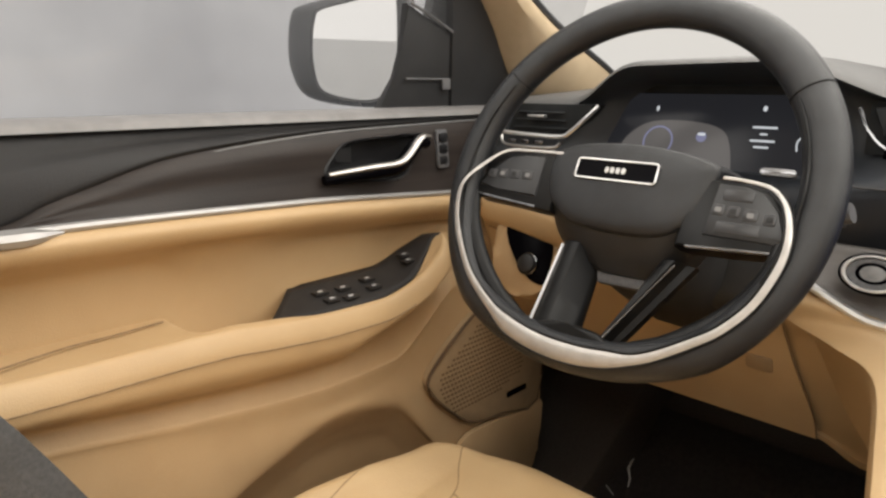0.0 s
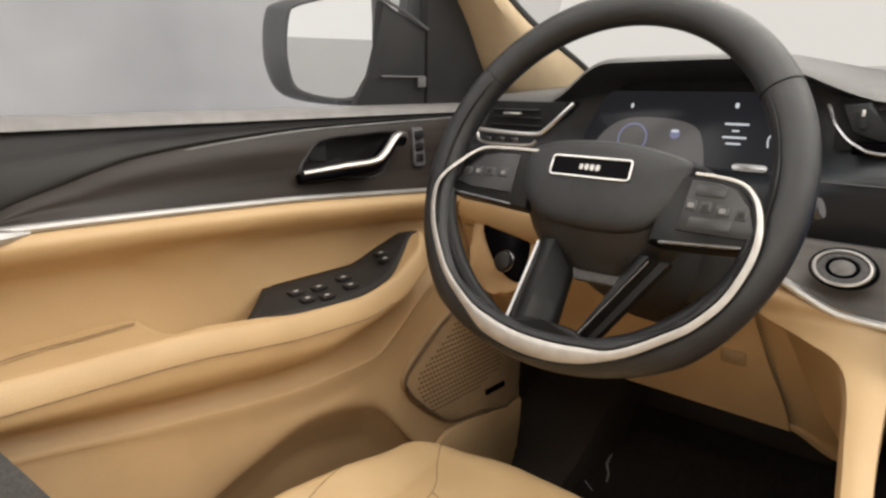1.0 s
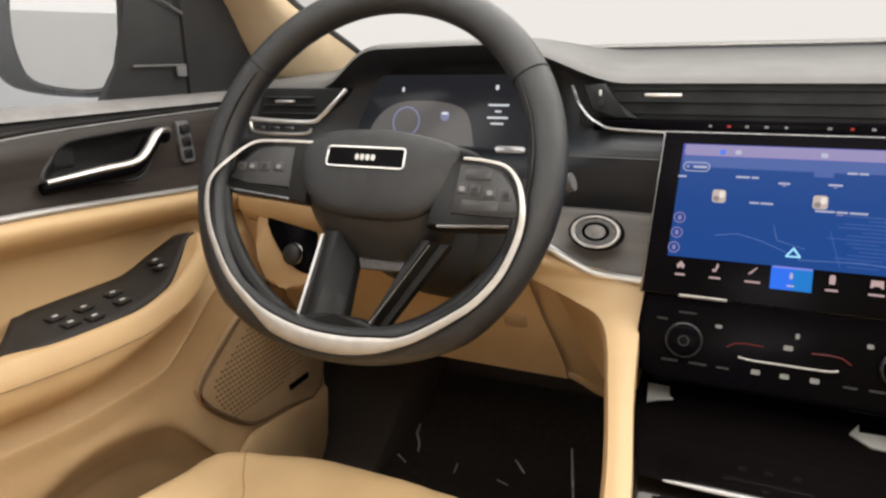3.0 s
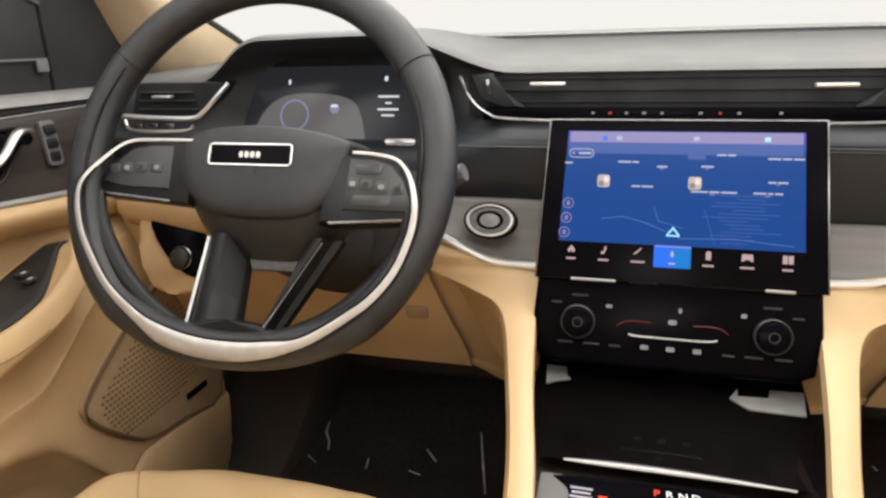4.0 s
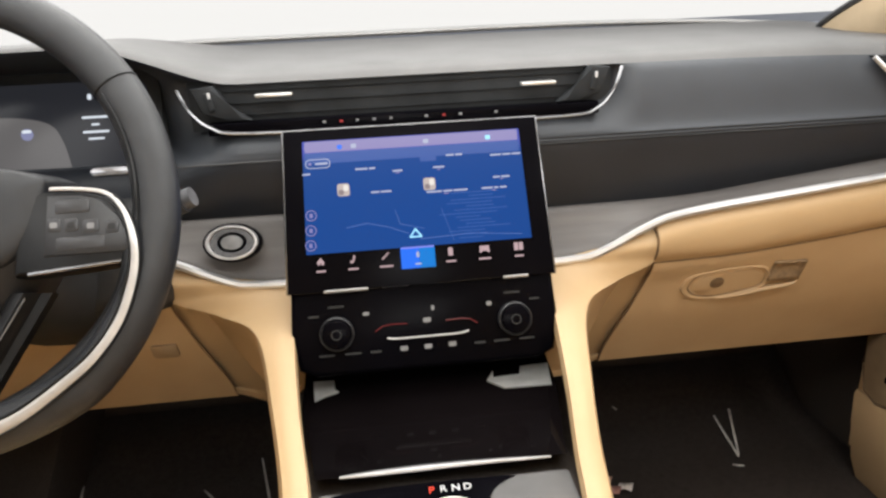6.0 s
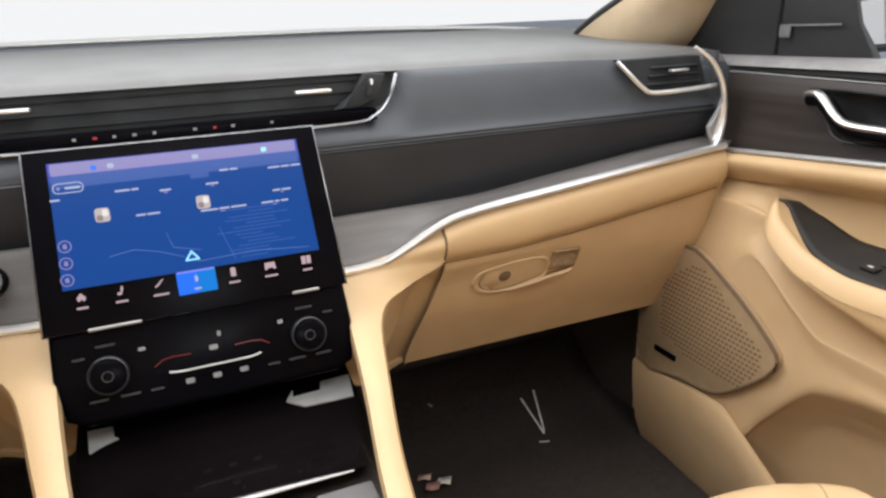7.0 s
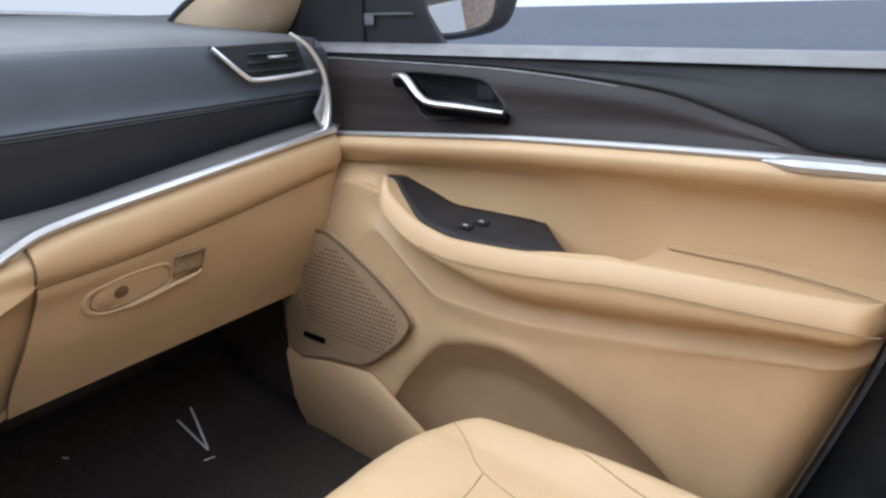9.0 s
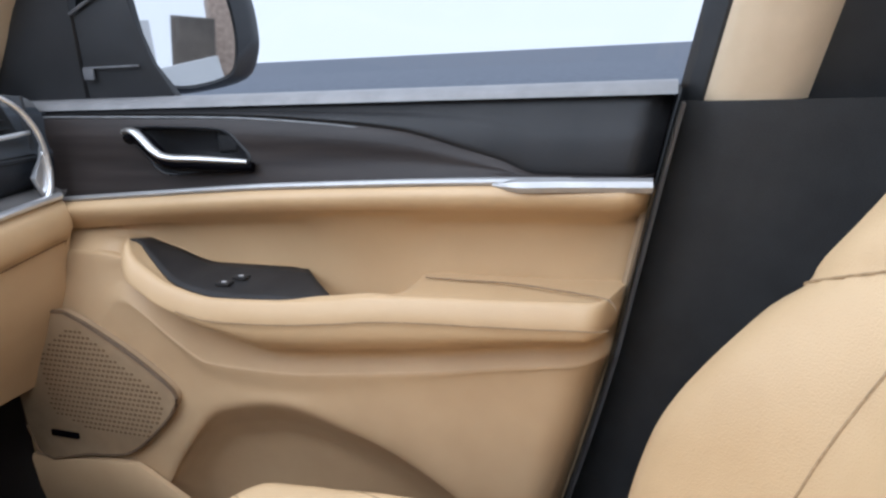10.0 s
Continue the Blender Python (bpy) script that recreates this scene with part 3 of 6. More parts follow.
    # speaker grille
    out = smooth_line([(0.735, 0.668, 0), (0.66, 0.645, 0), (0.575, 0.588, 0), (0.563, 0.556, 0), (0.61, 0.505, 0), (0.655, 0.474, 0), (0.72, 0.464, 0), (0.81, 0.455, 0), (0.81, 0.60, 0)], 3, closed=True)
    pts = [(q.x, q.y) for q in out]
    m = Matrix(((0, 0, -s, s * 0.634), (s * s, 0, 0, 0), (0, 1, 0, 0), (0, 0, 0, 1)))
    bm = bmesh.new()
    prism(bm, pts, m, 0.012, 0.002)
    grille = part("speaker_grille", bm, GRILLE_TAN, root, "brown-tan perforated speaker grille")
    bm = bmesh.new()
    tube(bm, [m @ Vector((x, y, -0.001)) for x, y in pts], 0.0026, 6, closed=True)
    part("grille_rim", bm, shade("grille_rim_brown", (0.14, 0.09, 0.05), 0.5, scale=40), grille)
    # Dark raised chips stand in for the shade inside the holes.
    bm = bmesh.new()
    for i in range(26):
        for j in range(22):
            y = 0.585 + 0.0072 * i + (0.0036 if j % 2 else 0)
            z = 0.492 + 0.0072 * j
            # keep to a slanted field inside the grille
            if z > 0.478 + 1.9 * max(0, 0.625 - y) * 0.9 and z < 0.655 - 0.72 * abs(y - 0.70) - 0.002 and y < 0.765 and z > 0.50 + 0.35 * max(0, y - 0.70):
                g = m @ Matrix.Translation((y, z, 0.0005))
                prism(bm, [(0.0027 * math.cos(a), 0.0017 * math.sin(a)) for a in (0, 1.05, 2.1, 3.14, 4.19, 5.24)], g, 0.001)
    tagged(part("perforation", bm, SEAM, grille), kind="stuff")
    bm = bmesh.new()
    box(bm, (s * 0.6325, 0.752, 0.491), (0.004, 0.046, 0.009), 0.0015)
    part("speaker_badge", bm, PIANO, grille, "small black badge plate")

    # wall of the map pocket, standing proud of the panel
    bm = bmesh.new()
    rows = []
    for t in np.linspace(0, 1, 30):
        y = 0.825 - 0.45 * t
        zt = max(0.33, 0.447 + 0.016 * step(0.80, 0.66, y) - 0.62 * max(0.0, 0.636 - y))
        xo = 0.627 + 0.006 * step(0.66, 0.80, y)
        rows.append([(s * x, y, z) for x, z in ((xo + 0.014, zt - 0.006), (xo + 0.010, zt), (xo + 0.003, zt), (xo, zt - 0.006), (xo + 0.002, zt - 0.05), (xo + 0.012, 0.33), (xo + 0.03, 0.28))])
    grid(bm, rows)
    part("map_pocket", bm, TAN_PLASTIC, root, "tan moulded map pocket wall")
    if driver:
        bm = bmesh.new()
        prism(bm, rounded(0.020, 0.050, 0.004), facing((s * 0.674, 0.628, 0.868), (-s, 0, 0.1)), 0.004, 0.001)
        mem = part("memory_switch", bm, STITCH, root)
        for k in range(3):
            bm = bmesh.new()
            prism(bm, rounded(0.014, 0.011, 0.002), facing((s * 0.672, 0.628, 0.868 + (k - 1) * 0.015), (-s, 0, 0.1)), 0.003, 0.0008)
            part("memory_button", bm, CUP, mem)
    # pale strip at the foot of the glass, standing in for the pad's sheen
    bm = bmesh.new()
    grid(bm, [[(s * x, y, z) for x, z in ((0.738, 0.9180), (0.734, 0.9196), (0.728, 0.9204), (0.720, 0.9203), (0.710, 0.9186), (0.7025, 0.9140), (0.6995, 0.9085))] for y in np.linspace(-0.001, 0.80, 12)])
    part("sill_sheen", bm, SILL_SHEEN, root, "pale strip standing in for window light on the sill pad")
    # window glass and its outer weather strip
    bm = bmesh.new()
    grid(bm, [[(s * (0.752 - 0.28 * (z - 0.90)), y, z) for y in np.linspace(-0.02, 1.0, 4)] for z in np.linspace(0.90, 1.40, 5)])
    w = part("window_pane", bm, GLASS_HAZY if driver else GLASS_SIDE, root, "hazy, unevenly fogged side window, closed" if driver else "clear side window, closed")
    w.visible_shadow = False
    # black corner cover in front of the window
    bm = bmesh.new()
    prism(bm, [(0.702, 0.915), (0.90, 0.915), (0.90, 1.00), (0.80, 1.10), (0.626, 1.20), (0.662, 1.057)], Matrix(((0, -s * 0.28, -s, s * 0.985), (1, 0, 0, 0), (0, 1, 0, 0), (0, 0, 0, 1))), 0.012, 0.003)
    part("corner_cover", bm, SAIL_BLACK, root, "black plastic sail panel")
    bm = bmesh.new()
    prism(bm, [(0.700, 0.915), (0.672, 1.017), (0.585, 1.047), (0.590, 0.993), (0.586, 0.958), (0.572, 0.932), (0.564, 0.915)], Matrix(((0, -s * 0.28, -s, s * 0.987), (1, 0, 0, 0), (0, 1, 0, 0), (0, 0, 0, 1))), 0.010, 0.003)
    foot = part("mirror_foot", bm, SAIL_BLACK, root, "dark mirror foot ahead of the window")
    bm = bmesh.new()
    tube(bm, [(s * (0.984 - 0.28 * 0.957), y, 0.957) for y in (0.602, 0.64, 0.685)], 0.0016, 6)
    part("foot_edge", bm, EDGE_GREY, foot)
    bm = bmesh.new()
    tube(bm, [(s * (0.984 - 0.28 * z), y, z) for y, z in ((0.588, 1.047), (0.630, 1.034), (0.672, 1.018))], 0.0020, 6)
    part("foot_edge", bm, EDGE_GREY, foot)
    bm = bmesh.new()
    box(bm, (s * (0.983 - 0.28 * 0.952), 0.678, 0.950), (0.003, 0.016, 0.014), 0.001)
    part("foot_clip", bm, EDGE_GREY, foot)
    return root


door(-1, True)
door(1, False)


# ---- outside mirrors ----
def door_mirror(s):
    root = thing("door_mirror", (s * 0.95, 0.72, 0.92), "glossy black exterior door mirror with reflecting glass", "mirror", "door mirrors")
    aim = Vector((-s * 0.42, -0.90, 0.03)).normalized()
    m = facing((s * 0.942, 0.682, 1.015), aim)
    inner = [(-0.062, 0.0), (-0.056, 0.038), (-0.044, 0.051), (0.012, 0.062), (0.076, 0.076), (0.086, 0.066), (0.088, 0.0), (0.084, -0.050), (0.060, -0.085), (0.015, -0.090), (-0.044, -0.076), (-0.060, -0.040)]
    outer = [(-0.119, 0.0), (-0.112, 0.046), (-0.090, 0.061), (0.012, 0.079), (0.084, 0.092), (0.097, 0.078), (0.098, 0.0), (0.094, -0.054), (0.066, -0.095), (0.005, -0.101), (-0.084, -0.086), (-0.114, -0.045)]
    inner = smooth_line([(-s * x, y, 0) for x, y in inner], 4, closed=True)
    outer = smooth_line([(-s * x, y, 0) for x, y in outer], 4, closed=True)
    bm = bmesh.new()
    rows = []
    for k, g, z in ((0, 0.02, -0.008), (0, 0.98, -0.008), (0, 1.0, -0.004), (0, 1.03, 0.001), (0.5, 1.0, -0.003), (0.85, 1.0, -0.010), (1, 1.0, -0.022), (1, 0.98, -0.055), (1, 0.84, -0.095), (1, 0.5, -0.118), (1, 0.05, -0.124)):
        rows.append([m @ Vector(((a.x + (b.x - a.x) * k) * g, (a.y + (b.y - a.y) * k) * g, z)) for a, b in zip(inner, outer)])
    grid(bm, rows, closed=True)
    part("housing", bm, MIRROR_SHELL, root)
    bm = bmesh.new()
    prism(bm, [(q.x * 0.99, q.y * 0.99) for q in inner], m @ Matrix.Translation((0, 0, -0.003)), 0.004)
    part("mirror_glass", bm, MIRROR, root, "clean mirror glass")
    bm = bmesh.new()
    tube(bm, smooth_line([(s * 0.755, 0.90, 0.955), (s * 0.80, 0.84, 0.962), (s * 0.86, 0.79, 0.965), (s * 0.90, 0.76, 0.97)], 5), 0.035, 12, flat=0.6)
    part("arm", bm, MIRROR_SHELL, root)
    bm = bmesh.new()
    prism(bm, [(0.672, 0.94), (0.77, 0.94), (0.77, 1.09), (0.74, 1.13), (0.676, 1.11)], Matrix(((0, -s * 0.28, -s, s * 1.035), (1, 0, 0, 0), (0, 1, 0, 0), (0, 0, 0, 1))), 0.016, 0.005)
    part("base_cap", bm, MIRROR_SHELL, root, "grey cap over the mirror base")
    return root


door_mirror(-1)
door_mirror(1)


# ---- pillars and windscreen ----
def a_pillar(s):
    root = thing("pillar_trim", (s * 0.67, 0.90, 0.94), "tan moulded trim of the windscreen pillar", "pillar trim", kind="structure")
    outer = smooth_line([(s * 0.712, 0.875, 0.915), (s * 0.706, 0.82, 0.955), (s * 0.700, 0.72, 1.06), (s * 0.66, 0.52, 1.21), (s * 0.60, 0.28, 1.40)], 8)
    inner = smooth_line([(s * 0.634, 1.01, 0.948), (s * 0.633, 0.965, 0.970), (s * 0.630, 0.75, 1.060), (s * 0.60, 0.50, 1.22), (s * 0.55, 0.25, 1.41)], 8)
    bm = bmesh.new()
    rows = []
    for a, c in zip(outer, inner):
        row = [a + Vector((s * 0.03, 0.012, 0)), a]
        for w in (0.2, 0.4, 0.6, 0.8):
            row.append(a.lerp(c, w) + Vector((-s * 0.028 * math.sin(math.pi * w), -0.022 * math.sin(math.pi * w), 0)))
        row += [c, c + Vector((s * 0.02, 0.04, 0.0))]
        rows.append(row)
    grid(bm, rows)
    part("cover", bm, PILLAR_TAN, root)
    bm = bmesh.new()
    tube(bm, [q + Vector((s * 0.002, 0.008, 0.004)) for q in inner], 0.0045, 6)
    part("edge_seal", bm, BLACK, root, "black windscreen edge seal")


def b_pillar(s):
    root = thing("pillar_trim", (s * 0.74, -0.08, 0.28), "black lower and tan upper centre pillar trim", "pillar trim", kind="structure")
    bm = bmesh.new()
    rows = []
    for z in np.linspace(0.27, 0.90, 16):
        e = Y_REAR(z)
        rows.append([(s * x, y, z) for x, y in ((0.765, e - 0.002), (0.735, e - 0.008), (0.722, e - 0.025), (0.715, e - 0.06), (0.715, e - 0.20), (0.74, e - 0.30), (0.76, e - 0.34))])
    grid(bm, rows)
    part("lower_cover", bm, PILLAR_BLACK, root)
    bm = bmesh.new()
    rows = []
    for z in np.linspace(0.899, 1.40, 12):
        k = z - 0.9
        rows.append([(s * (x - 0.27 * k), y - 0.2 * k, z) for x, y in ((0.76, -0.022), (0.735, -0.026), (0.7255, -0.034), (0.7205, -0.055), (0.7180, -0.072), (0.7185, -0.084), (0.7225, -0.096), (0.7315, -0.108), (0.745, -0.117), (0.755, -0.119))])
    grid(bm, rows)
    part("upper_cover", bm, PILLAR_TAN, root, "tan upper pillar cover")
    bm = bmesh.new()
    rows = []
    for z in np.linspace(0.88, 1.40, 12):
        k = z - 0.9
        rows.append([(s * (x - 0.27 * k), y - 0.2 * k, z) for x, y in ((0.765, -0.002), (0.75, -0.010), (0.738, -0.022), (0.742, -0.14), (0.75, -0.35))])
    grid(bm, rows)
    part("frame_seal", bm, PILLAR_BLACK, root, "black door frame and seal")


for s in (-1, 1):
    a_pillar(s)
    b_pillar(s)
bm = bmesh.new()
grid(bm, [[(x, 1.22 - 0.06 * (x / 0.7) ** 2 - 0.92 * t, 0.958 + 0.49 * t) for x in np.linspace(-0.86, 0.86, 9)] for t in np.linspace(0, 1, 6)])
ws = tagged(part("windscreen", bm, GLASS), "front windscreen, tinted to dim the sky seen through it", "windscreen", kind="structure")
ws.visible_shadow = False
# rear side windows and tailgate window, with the pillar between them
for s in (-1, 1):
    bm = bmesh.new()
    grid(bm, [[(s * (0.765 - 0.27 * (z - 0.90)), y, z) for y in (-0.36, -1.0, -1.70)] for z in (0.93, 1.15, 1.37)])
    w = tagged(part("window_rear_side", bm, GLASS_SIDE, thick=0.004), "clear rear side window, closed", "window", kind="structure")
    w.visible_shadow = False
    bm = bmesh.new()
    rows = []
    for z in np.linspace(0.92, 1.40, 8):
        k = z - 0.9
        rows.append([(s * (x - 0.27 * k), y, z) for x, y in ((0.79, -1.66 + 0.25 * k), (0.73, -1.68 + 0.25 * k), (0.71, -1.80 + 0.2 * k), (0.66, -1.98 + 0.1 * k), (0.79, -2.0 + 0.1 * k))])
    grid(bm, rows, closed=True)
    tagged(part("pillar_rear", bm, PILLAR_BLACK), "black rear roof pillar beside the tailgate", "pillar trim", kind="structure")
bm = bmesh.new()
grid(bm, [[(x, -1.985 + 0.10 * (z - 1.0), z) for x in np.linspace(-0.66, 0.66, 5)] for z in (1.03, 1.2, 1.37)])
w = tagged(part("window_rear", bm, GLASS_SIDE, thick=0.004), "clear tailgate window, closed", "window", kind="structure")
w.visible_shadow = False


# ---- dashboard ----
Z_STRIP = hermite([(0.0, 0.731), (0.14, 0.732), (0.18, 0.734), (0.21, 0.745), (0.242, 0.761), (0.275, 0.773), (0.415, 0.789), (0.62, 0.809), (0.70, 0.815)])
dash = thing("dashboard", (0, 0.80, 0.50), "black leather dashboard with dark wood, chrome strip and tan lower half", "dashboard")
xs = list(np.linspace(-0.69, 0.69, 139))


def hood(x):
    """How far the cowl over the instruments rises at x."""
    return step(-0.56, -0.44, x) * step(-0.17, -0.30, x)


Z_LEDGE = hermite([(0.0, 0.795), (0.14, 0.796), (0.284, 0.798), (0.415, 0.808), (0.62, 0.823), (0.70, 0.828)])


def ledge(x):
    """Height at which the wood meets the pad; it lies lower on the passenger's side."""
    return Z_LEDGE(abs(x)) - 0.014 * step(-0.10, 0.12, x) * (1 - 0.65 * step(0.30, 0.64, x))


def dash_rows(profile, n=4, xs=xs):
    return [[(x, q.y, q.z) for q in smooth_line([(0, y, z) for y, z in profile(x)], n)] for x in xs]


def top_profile(x):
    h = hood(x)
    e = 0.018 * (abs(x) / 0.69) ** 4
    return [(1.24, 0.962), (1.12, 0.966 - 0.4 * e), (0.96, 0.960 + 0.017 * h - e), (0.84, 0.952 + 0.030 * h - e), (0.775, 0.947 + 0.034 * h - e),
            (0.752 - 0.045 * h, 0.9415 + 0.0385 * h - e), (0.743 - 0.049 * h, 0.932 + 0.042 * h - e)]


bm = bmesh.new()
grid(bm, dash_rows(top_profile))
part("top_pad", bm, DASHTOP, dash, "grained dashboard top, paled in colour for windscreen glare")


def face_profile(x):
    h = hood(x)
    e = 0.018 * (abs(x) / 0.69) ** 4
    vent = step(-0.245, -0.20, x) * step(0.245, 0.20, x)
    back = 0.075 * h + 0.030 * vent
    return [(0.743 - 0.049 * h, 0.932 + 0.042 * h - e), (0.736 - 0.02 * h + back, 0.925 + 0.030 * h - e), (0.730 + back, 0.905), (0.724 + 0.085 * h, 0.872), (0.719 + 0.05 * h, 0.862),
            (0.719 + 0.03 * h, 0.856), (0.7200 + 0.012 * h, 0.843), (0.7265, 0.5 * (0.836 + ledge(x))), (0.738, ledge(x) - 0.001)]


face_rows = dash_rows(face_profile)
bm = bmesh.new()
grid(bm, [r[:21] for r in face_rows])
part("front_pad", bm, DASHPAD, dash, "black stitched leather dashboard pad")
bm = bmesh.new()
grid(bm, [r[20:] for r in face_rows])
part("front_pad_lower", bm, DASHPAD_SHADED, dash, "lower pad leather, darkened in colour for shade under the seam")


def wood_profile(x):
    zs = Z_STRIP(abs(x))
    zt = ledge(x)
    return [(0.740, zt), (0.731, zt - 0.001), (0.722, zs + 0.62 * (zt - zs)), (0.711, zs + 0.25 * (zt - zs)), (0.704, zs + 0.003), (0.706, zs - 0.004)]


bm = bmesh.new()
grid(bm, dash_rows(wood_profile))
part("wood_trim", bm, WOOD_DASH_LIT, dash, "open-pore wood dashboard trim, lightened in colour for light on its slope")
for x0, x1 in ((-0.69, -0.128), (0.128, 0.655)):
    bm = bmesh.new()
    tube(bm, [(x, 0.6955, Z_STRIP(abs(x)) + 0.001) for x in np.linspace(x0, x1, 50)], lambda t: 0.0046, 8)
    part("chrome_strip", bm, CHROME, dash)
# twin seam on the pad
for z, mt in ((0.8625, CUP), (0.8595, DASHPAD), (0.8560, CUP)):
    bm = bmesh.new()
    tube(bm, [(x, 0.7182, z) for x in np.linspace(0.13, 0.652, 30)], 0.0010, 5)
    part("pad_seam", bm, mt, dash)
for x0, x1 in ((-0.235, -0.13),):
    bm = bmesh.new()
    tube(bm, [(x, 0.7185, 0.857) for x in np.linspace(x0, x1, 12)], 0.0011, 5)
    part("pad_seam", bm, BLACK, dash)


Z_ROLL = hermite([(0.20, 0.714), (0.26, 0.719), (0.333, 0.7205), (0.428, 0.728), (0.532, 0.740), (0.64, 0.754), (0.67, 0.757)])


def tan_profile(x):
    zs, zq = Z_STRIP(abs(x)), Z_ROLL(abs(x))
    return [(0.707, zs - 0.003), (0.698, zs - 0.007), (0.691, zs - 0.016), (0.690, 0.5 * (zs + zq) - 0.003), (0.694, zq + 0.011), (0.7035, zq)]


for s in (-1, 1):
    bm = bmesh.new()
    grid(bm, dash_rows(tan_profile, 4, [s * x for x in np.linspace(0.2565, 0.657, 50)]))
    part("tan_roll", bm, TAN, dash, "padded tan leather roll below the chrome strip")


def knee_profile(x):
    zq = Z_ROLL(abs(x))
    return [(0.7035, zq - 0.0005), (0.708, zq - 0.012), (0.722, 0.685), (0.742, 0.640), (0.767, 0.595), (0.788, 0.556)]


def slanted(x0, x1, s):
    """Panel columns whose inner edge leans towards the console further down."""
    rows = []
    for w in np.linspace(0, 1, 40):
        row = []
        for q in smooth_line([(0, y, z) for y, z in knee_profile(x0 + (x1 - x0) * w)], 5):
            e = x0 - 0.030 * step(0.72, 0.56, q.z)
            row.append((s * (e + (x1 - e) * w), q.y, q.z))
        row += [(row[-1][0], 0.80, 0.5545), (row[-1][0], 1.05, 0.552)]
        rows.append(row)
    return rows


for nm, s, lab in (("knee_panel", -1, "tan moulded knee panel under the steering column"), ("glovebox_door", 1, "tan closed glovebox door")):
    bm = bmesh.new()
    grid(bm, slanted(0.260, 0.656, s))
    glove = part(nm, bm, TAN_PLASTIC, dash, lab)


def cheek_profile(x):
    low = 0.026 * step(0.235, 0.180, abs(x)) * step(0.145, 0.170, abs(x))
    return [(0.722, 0.762), (0.714, 0.735), (0.713, 0.712), (0.727, 0.692), (0.742, 0.66), (0.776, 0.597), (0.799 + 0.3 * low, 0.562 - 0.8 * low), (0.812 + 0.3 * low, 0.556 - low), (1.05, 0.55 - low)]


for s in (-1, 1):
    bm = bmesh.new()
    grid(bm, dash_rows(cheek_profile, 5, list(np.linspace(s * 0.142, s * 0.264, 20))))
    part("centre_cheek", bm, TAN, dash, "tan leather cheek beside the centre stack")
    bm = bmesh.new()
    edge = [Vector(q) for q in slanted(0.260, 0.656, s)[0]][:26]
    tube(bm, [q + Vector((0, 0.0004, 0)) for q in edge], 0.0009, 5)
    part("panel_seam", bm, SEAM_AND_RECESS_SHADE, dash)
    bm = bmesh.new()
    tube(bm, [q + Vector((s * 0.2575, -0.0002, 0)) for q in smooth_line([(0, y, z) for y, z in tan_profile(0.2575)], 6)], 0.0013, 5)
    part("roll_seam", bm, SEAM, dash)
    bm = bmesh.new()
    tube(bm, [(s * x, 0.7038, Z_ROLL(x)) for x in np.linspace(0.258, 0.655, 30)], 0.0013, 5)
    part("panel_seam", bm, SEAM, dash)
# glovebox latch
gm = facing((0.372, 0.7232, 0.682), (0, -0.914, -0.406))
oval = smooth_line([(-0.066, -0.002, 0), (-0.060, 0.011, 0), (-0.045, 0.0165, 0), (-0.015, 0.021, 0), (0.018, 0.0205, 0), (0.031, 0.0140, 0), (0.036, 0.002, 0), (0.033, -0.012, 0), (0.012, -0.0195, 0), (-0.028, -0.0265, 0), (-0.054, -0.0215, 0), (-0.065, -0.011, 0)], 4, closed=True)
bm = bmesh.new()
rows = [[gm @ Vector((q.x * g, -0.004 + (q.y + 0.004) * g, z)) for q in oval] for g, z in ((1.05, -0.002), (1.02, 0.0026), (0.97, 0.0030), (0.90, 0.0006), (0.82, 0.0002), (0.78, 0.0016), (0.4, 0.0018), (0.02, 0.0018))]
grid(bm, rows, closed=True)
latch = part("latch", bm, TAN_PLASTIC, glove, "tan glovebox latch with keyhole")
bm = bmesh.new()
tube(bm, [gm @ Vector((q.x * 0.90, -0.004 + (q.y + 0.004) * 0.90, 0.0004)) for q in oval[22:] + oval[:10]], lambda t: 0.0004 + 0.0009 * math.sin(math.pi * t), 5)
part("latch_groove", bm, SEAM, latch)
bm = bmesh.new()
disc(bm, gm @ Matrix.Translation((-0.026, -0.001, 0.0026)), 0.0085, 0.004, 0.001, 20)
part("lock_cylinder", bm, SEAM, latch)
# Recess is hardly sunk; its shade comes from the darker brown.
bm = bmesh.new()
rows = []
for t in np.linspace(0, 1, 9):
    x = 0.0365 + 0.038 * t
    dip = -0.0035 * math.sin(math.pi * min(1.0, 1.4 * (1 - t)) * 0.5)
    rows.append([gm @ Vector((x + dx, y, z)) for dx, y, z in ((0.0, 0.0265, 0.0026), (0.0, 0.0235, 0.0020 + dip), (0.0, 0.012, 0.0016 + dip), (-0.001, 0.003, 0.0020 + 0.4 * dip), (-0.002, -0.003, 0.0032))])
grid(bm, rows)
part("latch_recess", bm, SEAM_AND_RECESS_SHADE, latch, "shallow finger recess, its shade put into darker brown", thick=0.003)
bm = bmesh.new()
tube(bm, [gm @ Vector(q) for q in smooth_line([(-0.020, -0.0275, 0.0016), (0.008, -0.0235, 0.0020), (0.035, -0.0165, 0.0024), (0.060, -0.0125, 0.0026), (0.072, -0.008, 0.0026), (0.0745, 0.001, 0.0022)], 5)], lambda t: 0.0015 + 0.0042 * math.sin(math.pi * min(1, t * 0.9 + 0.05)), 8, flat=0.6)
part("latch_lip", bm, TAN_PLASTIC, latch)
hm = facing((-0.286, 0.7365, 0.650), (0, -0.914, -0.406))
bm = bmesh.new()
prism(bm, rounded(0.028, 0.020, 0.003), hm @ Matrix.Translation((0, 0, 0.002)), 0.004, 0.001)
part("fuse_hatch", bm, GRILLE_TAN, dash, "small tan hatch in the knee panel")


